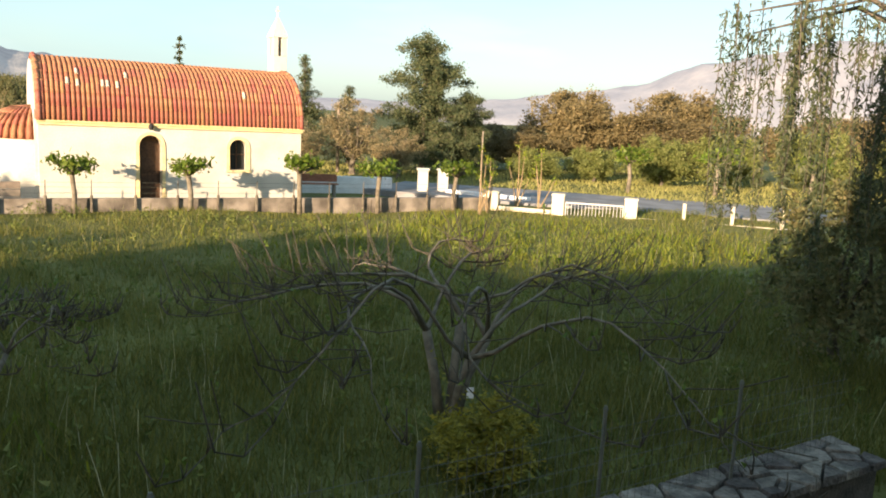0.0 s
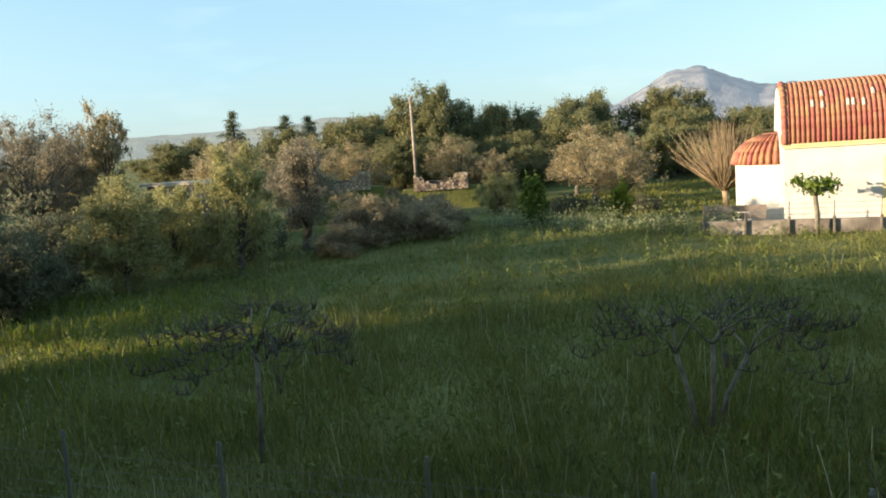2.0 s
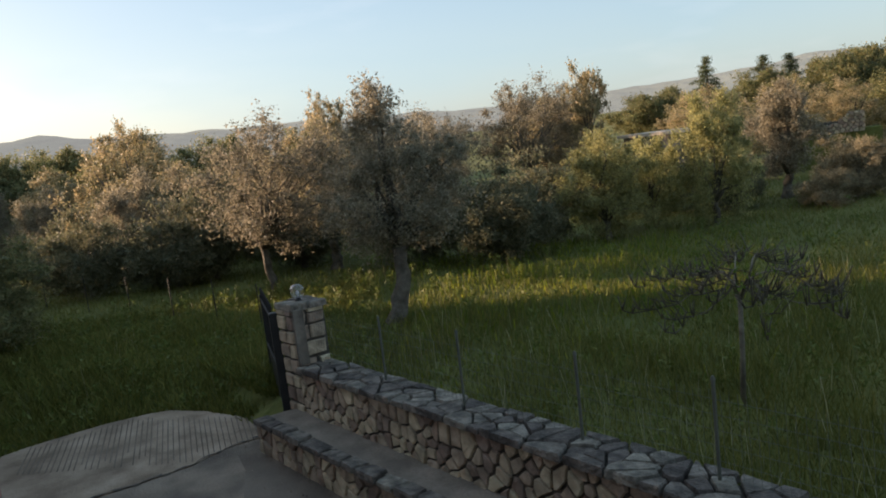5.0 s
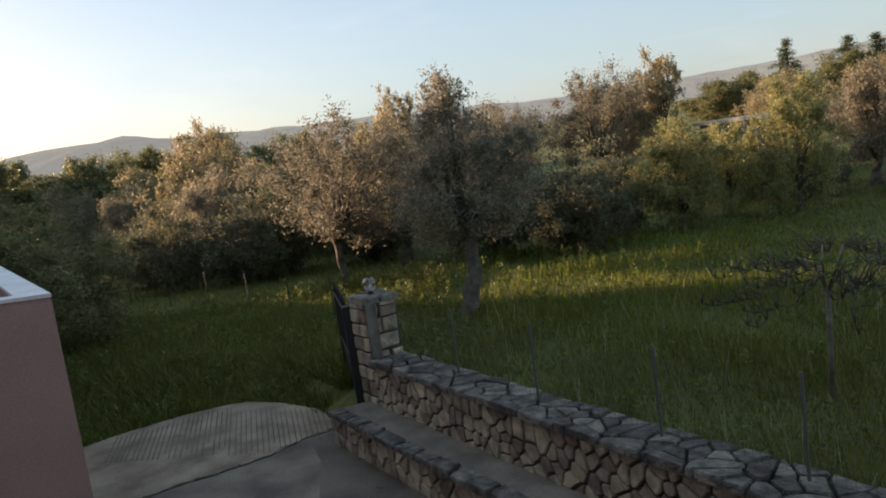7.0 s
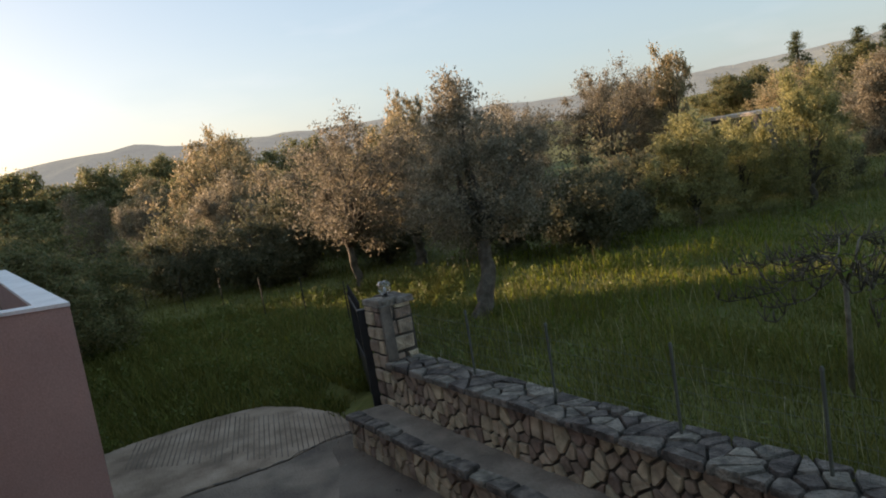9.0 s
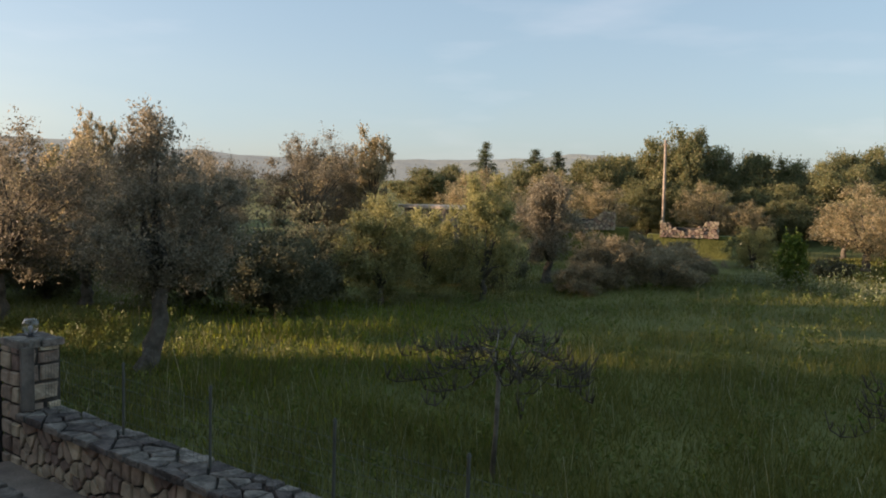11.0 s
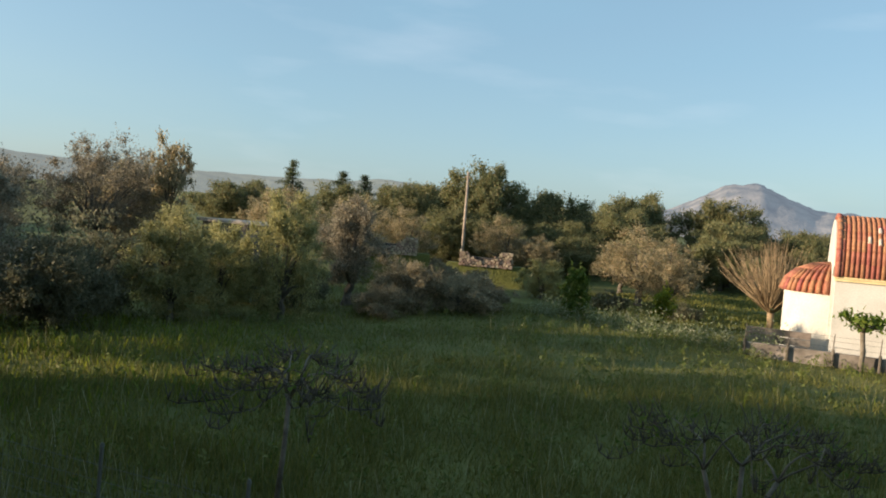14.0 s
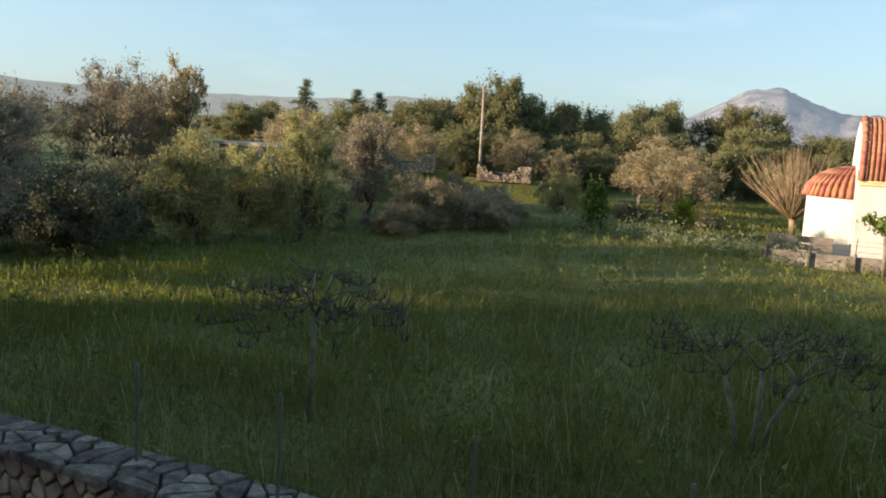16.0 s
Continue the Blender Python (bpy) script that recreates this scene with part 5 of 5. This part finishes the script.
ruin = thing("shed_roof", pose(-30.2, 12.1, 2.65, 0, 0, 20), "pale sunlit edge of a low shed roof among the trees", "roof")
solid("roof_slab", box(-1.55, 1.55, -1.0, 1.0, 0.0, 0.13, 0.02), M_MORTAR, ruin)
solid("shed_wall", box(-1.3, 1.3, -0.85, 0.85, -2.5, -0.002), M_FENCE, ruin)
cut = thing("cut_log", pose(-21.9, 16.7, 0.3, 0, 40, 20), "pale broken branch standing in the grass", "branch")
solid("log", tube([(0, 0, -0.1), (0.1, 0, 0.35), (0.12, 0, 0.8)], [0.05, 0.045, 0.04], 7), M_TWIG, cut)

# ---- right side: gate, low wall, road ----
rwall = thing("cream_wall", Matrix.Identity(4), "low cream-painted boundary wall along the road", "wall", kind="structure")


def run(p, q, w, z0, z1):
    p, q = Vector((*p, 0)), Vector((*q, 0))
    d = (q - p).normalized()
    s = Vector((-d.y, d.x, 0)) * w / 2
    v = [tuple(c + Vector((0, 0, z))) for z in (z0, z1) for c in (p - s, q - s, q + s, p + s)]
    return v, [(3, 2, 1, 0), (4, 5, 6, 7), (0, 1, 5, 4), (1, 2, 6, 5), (2, 3, 7, 6), (3, 0, 4, 7)]


M_BEIGE = mat("cream_wall_paint", (0.55, 0.48, 0.36), (0.68, 0.6, 0.47), 2.5, 0.9, 0.25, 30)
solid("wall_west", run((1.75, 28.6), (3.62, 27.95), 0.16, -0.3, 0.32), M_BEIGE, rwall)
solid("wall_east", run((6.5, 27.2), (16.0, 24.6), 0.16, -0.3, 0.26), M_BEIGE, rwall)
for x, y, h in ((1.62, 28.65, 0.78), (3.85, 27.85, 0.86), (6.25, 27.25, 0.86)):
    g = thing("gate_post", pose(x, y, 0, 0, 0, -14), "square cream-painted gate post", "post", "gate posts by the road")
    solid("shaft", box(-0.21, 0.21, -0.21, 0.21, -0.3, h, 0.015), M_BEIGE, g)
    solid("cap", box(-0.235, 0.235, -0.235, 0.235, h + 0.002, h + 0.06, 0.02), M_BEIGE, g)
M_GATE = plain("grey_gate_paint", (0.4, 0.4, 0.39), 0.5)
rg = thing("bar_gate", pose(4.08, 27.78, 0, 0, 0, -14), "low grey metal bar gate between cream posts", "gate")
solid("gate_frame", join(box(0, 2.0, -0.02, 0.02, 0.0, 0.05), box(0, 2.0, -0.02, 0.02, 0.6, 0.65), box(0, 0.04, -0.022, 0.022, 0, 0.64), box(1.96, 2.0, -0.022, 0.022, 0, 0.64)), M_GATE, rg)
for i in range(16):
    solid("bar", tube([(0.1 + i * 0.12, 0, 0.03), (0.1 + i * 0.12, 0, 0.62)], [0.012, 0.012], 6), M_GATE, rg)
for i in range(6):
    x, y = 8.0 + i * 1.5, 27.0 - i * 0.42
    p = thing("fence_post", pose(x, y, 0), "short pale concrete fence post on the low wall", "post", "posts on the low wall")
    solid("shaft", box(-0.05, 0.05, -0.05, 0.05, -0.2, 0.85, 0.01), M_BEIGE, p)
road = solid("road", sheet([(-3.5, 33.5), (2.6, 30.6), (8, 29.3), (30, 24.0), (32, 29.5), (9, 35.2), (-2, 38.5)], -0.3, 0.28), M_ROAD)
tagged(road, "grey asphalt country road beyond the wall", "road", kind="structure")
for x, y in ((-1.05, 33.6), (-0.2, 33.9)):
    w = thing("white_gate_pillar", pose(x, y, 0.1, 0, 0, 10), "white-painted square pillar by the chapel yard", "pillar", "white pillars")
    solid("shaft", box(-0.2, 0.2, -0.2, 0.2, -0.3, 1.05, 0.02), M_WHITE, w)
    solid("cap", box(-0.25, 0.25, -0.25, 0.25, 1.052, 1.14, 0.02), M_WHITE, w)
yard = thing("yard_wall", Matrix.Identity(4), "low white wall at the edge of the chapel yard", "wall", kind="structure")
solid("wall_run", run((-7.6, 32.6), (-2.4, 34.0), 0.3, -0.2, 0.75), M_RIM, yard)
solid("plinth_run", run((0.0, 33.4), (3.2, 31.3), 0.3, -0.2, 0.42), M_RIM, yard)
bench = thing("red_bench", pose(-5.2, 31.2, 0.2, 0, 0, 18), "faded red bench in the chapel yard", "bench")
solid("seat", box(-0.9, 0.9, -0.2, 0.2, 0.36, 0.41, 0.01), M_TILE, bench)
solid("backrest", box(-0.9, 0.9, 0.2, 0.24, 0.45, 0.75, 0.01), M_TILE, bench)
for x in (-0.75, 0.75):
    solid("leg", box(x - 0.04, x + 0.04, -0.18, 0.2, -0.1, 0.358), M_FENCE, bench)

for i, (x, y, sc) in enumerate(((9.0, 39.5, 1.5), (13.0, 38.5, 1.6), (17.2, 37.5, 1.5), (21, 36, 1.6))):
    p = pollard(90 + i, 1.1, "pale-trunked pollarded tree in the field beyond the road")
    tagged(p, group="pollards beyond the road")
    p.matrix_basis = pose(x, y, 0.2, 0, 0, i * 70) @ Matrix.Diagonal((sc, sc, sc * 0.9, 1))

# fence beyond the drive
mesh_fence = thing("field_fence", Matrix.Identity(4), "row of thin dark fence posts in the grass", "fence")
at = [(-14.4 - 1.42 * i, -2.2 - 1.0 * i - 0.06 * i * i) for i in range(7)]
for x, y in at:
    z = float(ground_z(x, y))
    solid("post", tube([(x, y, z - 0.2), (x + 0.02, y, z + 0.95)], [0.012, 0.011], 6), M_BLACK, mesh_fence)
for i, (x, y, q) in enumerate(((-15.2, -4.9, 0.13), (-15.9, -5.3, 0.18), (-14.2, -3.0, 0.12))):
    k = thing("boulder", pose(x, y, float(ground_z(x, y)), 0, 0, i * 40), "pale rounded boulder in the grass", "rock", "boulders in the grass")
    v, f = lathe([(q * 0.6, -0.1), (q, q * 0.15), (q * 0.85, q * 0.55), (q * 0.4, q * 0.8)], 8)
    rr = rng(400 + i)
    solid("stone", ([(a * rr.uniform(0.85, 1.2), b * rr.uniform(0.8, 1.1), c) for a, b, c in v], f), M_ROCK, k)

# ---- grass ----
def meadow(name, x0, x1, y0, y1, count, height, width, m, label, seed, keep, lean=0.55, tip=0.15):
    """Loose blades over a rectangle, thinned by keep(x, y)."""
    r = rng(seed)
    x, y = r.uniform(x0, x1, count), r.uniform(y0, y1, count)
    k = keep(x, y) > r.uniform(0, 1, count)
    x, y = x[k], y[k]
    n = len(x)
    patch = 0.75 + 0.35 * np.sin(x * 1.3 + np.sin(y * 0.9) * 2) * np.cos(y * 1.1 + x * 0.4)
    h = height * r.uniform(0.45, 1.25, n) * patch
    a, b = r.uniform(0, 6.28, n), r.uniform(0, 6.28, n)
    s = np.stack([np.cos(a), np.sin(a), np.zeros(n)], 1) * (width * r.uniform(0.6, 1.4, n) / 2)[:, None]
    base = np.stack([x, y, ground_z(x, y) - 0.02], 1)
    top = base + np.stack([np.cos(b) * h * lean * r.uniform(0, 1.5, n), np.sin(b) * h * lean * r.uniform(0, 1.5, n), h], 1)
    mid = base * 0.45 + top * 0.55 + np.array([0, 0, 1.0]) * (h * 0.06)[:, None]
    if height < 0.22:
        return tagged(quads(name, np.stack([base - s, base + s, top + s * tip, top - s * tip], 1), m), label, "grass", kind="stuff")
    q = np.concatenate([np.stack([base - s, base + s, mid + s * 0.85, mid - s * 0.85], 1), np.stack([mid - s * 0.85, mid + s * 0.85, top + s * tip, top - s * tip], 1)])
    return tagged(quads(name, q, m), label, "grass", kind="stuff")


def beyond_wall(x, y):
    """1 in the meadow behind the garden wall and beyond the drive, 0 on the drive."""
    across = -(x + 8.78) * 0.509 + (y + 1.06) * 0.861
    on = np.zeros(np.shape(x), bool)
    for (x0, y0), (x1, y1) in zip(ramp, ramp[1:] + ramp[:1]):
        with np.errstate(divide="ignore", invalid="ignore"):
            on ^= ((y0 > y) != (y1 > y)) & (x < (x1 - x0) * (y - y0) / (y1 - y0 + 1e-12) + x0)
    on &= ground_z(x, y) < 0.03
    return np.where((across > 0.42) | ((x < -9.75) & (across < -0.1) & ~on & (y > -9)) | ((x < -10.2) & (across > -0.1)), 1.0, 0.0)


def field(x, y):
    across = -(x + 8.78) * 0.509 + (y + 1.06) * 0.861
    along = (x + 8.78) * 0.861 + (y + 1.06) * 0.509
    chap = (-(x + 13.24) * 0.449 + (y - 20.92) * 0.893 < -0.1) | (x < -13.6)
    return beyond_wall(x, y) * chap * (np.hypot(x, y) < 34)


def close(x, y):
    d = np.hypot(x, y)
    return field(x, y) * np.clip(1.35 - d / 14, 0, 1)


def strips(x, y):
    """Patches of yellow-flowering weeds, thickest on the two sunlit strips, which their colour brightens."""
    w = np.sin(x * 0.55 + 1.0) * np.sin(y * 0.6 + 0.4) + 0.6 * np.sin(x * 1.9 + y * 1.3)
    near = np.exp(-((x + 15.5) / 4.5) ** 2 - ((y - 3.5) / 4.0) ** 2) * 1.3 + np.exp(-((x - 3) / 6.0) ** 2 - ((y - 20) / 4.5) ** 2) * 0.9
    return field(x, y) * np.clip(w * 0.12 + near - 0.05, 0, 1)


meadow("meadow_grass", -17, 6, -3, 16, 245000, 0.31, 0.0105, M_GRASS, "tall green spring grass of the meadow", 101, close)
meadow("meadow_grass", -34, 16, -14, 30, 350000, 0.17, 0.0165, M_GRASS, "tall green spring grass of the meadow", 102, field)
meadow("bank_grass", -18.5, -9.8, -9, 0, 45000, 0.3, 0.018, M_GRASS, "dense tall grass on the bank beside the drive", 109, beyond_wall, 0.7)
meadow("grass_seed_heads", -30, 12, -6, 28, 6500, 0.42, 0.007, M_STRAW, "pale dry seed heads above the grass", 103, field, 0.3, 0.6)
meadow("yellow_weeds", -26, 14, -4, 28, 90000, 0.26, 0.024, M_WEED, "yellow-green flowering weeds in the grass", 104, strips, 0.5, 0.6)
meadow("bank_grass", -28, -14, 26, 44, 20000, 0.21, 0.055, M_GRASS, "rough grass beyond the chapel yard", 105, lambda x, y: x < -14, 0.4)
meadow("tall_grass_stalks", -12, 4, -1, 12, 1500, 0.62, 0.0065, M_STRAW, "tall pale grass stalks behind the garden wall", 110, close, 0.25, 0.8)
# paler than the other grass: evening sun and haze put into the colour
M_SUNMEADOW = leafy("sun_paled_meadow", [(0.16, 0.17, 0.05), (0.24, 0.235, 0.075), (0.34, 0.31, 0.12)], 0.4, 0.7)
meadow("far_meadow_grass", -14, 34, 30, 56, 45000, 0.21, 0.065, M_SUNMEADOW, "yellow-green meadow beyond the road, sun and haze put into its colour", 108, lambda x, y: ((x > 3) | (y > 40)) & (y > 36.6 - 0.26 * x), 0.4)
r = rng(106)
cx, cy = r.uniform(-22.5, -12.6, 260), r.uniform(-0.5, 1.2, 260)
cy = 21.0 + (cx + 13) * 0.05 + cy
pts = np.stack([cx, cy, ground_z(cx, cy)], 1)
pts = np.repeat(pts, 26, 0) + np.abs(r.normal(size=(260 * 26, 3))) * (0.12, 0.12, 0.34) * np.repeat(r.uniform(0.5, 1.3, 260), 26)[:, None]
tagged(quads("pale_flowering_weeds", leaf_quads(pts, r, 0.1, 0.4, 0.4), leafy("pale_weeds", [(0.12, 0.16, 0.06), (0.2, 0.23, 0.11), (0.36, 0.36, 0.24)], 0.35, 0.7)), "pale-topped weeds along the meadow's far edge", "weeds", kind="stuff")

# leafy weeds standing in the grass
r = rng(107)
wx_ = np.concatenate([r.uniform(-20, 6, 1500), r.uniform(-19, -9.8, 700)])
wy_ = np.concatenate([r.uniform(0, 22, 1500), r.uniform(-8.5, 0, 700)])
ok = field(wx_, wy_) > 0.5
wx_, wy_ = wx_[ok], wy_[ok]
hh = r.uniform(0.15, 0.42, len(wx_))
base = np.stack([wx_, wy_, ground_z(wx_, wy_)], 1)
pts = np.repeat(base, 22, 0)
pts[:, 2] += np.repeat(hh, 22) * r.uniform(0.15, 1.0, len(pts))
pts[:, :2] += r.normal(size=(len(pts), 2)) * 0.05
tagged(quads("leafy_weeds", leaf_quads(pts, r, 0.085, 0.42, 0.35), leafy("weed_leaves", [(0.09, 0.125, 0.028), (0.125, 0.155, 0.035), (0.19, 0.21, 0.06)], 0.35, 0.6)), "dark green leafy weeds standing in the grass", "weeds", kind="stuff")

# ---- stones of the wall, one by one ----
stones("stone", cells(0.0, 6.2, -0.02, 0.875, 0.15, 0.02, 201, 0.72, 400, 0.28), lambda u, v, w: (u, 0.03 - w, v), 0.034, M_STONE, wall, 2000, 0.9)
stones("stone", cells(-0.3, 4.6, 0.0, 0.36, 0.16, 0.018, 202, 0.75, 400, 0.25), lambda u, v, w: (u, -0.46 - w, v), 0.035, M_STONE, ledge, 4000, 0.9)
stones("edge_stone", cells(-0.3, 6.5, -0.53, -0.34, 0.3, 0.03, 203, 0.6), lambda u, v, w: (u, v, 0.37 + w), 0.05, M_CAP, ledge, 5000, 0.93)
stones("capstone", cells(0.0, 13.75, -0.055, 0.43, 0.165, 0.013, 204, 0.66, 400, 0.4), lambda u, v, w: (u, v, 0.9 + w), 0.045, M_CAP, wall, 6000, 0.92)
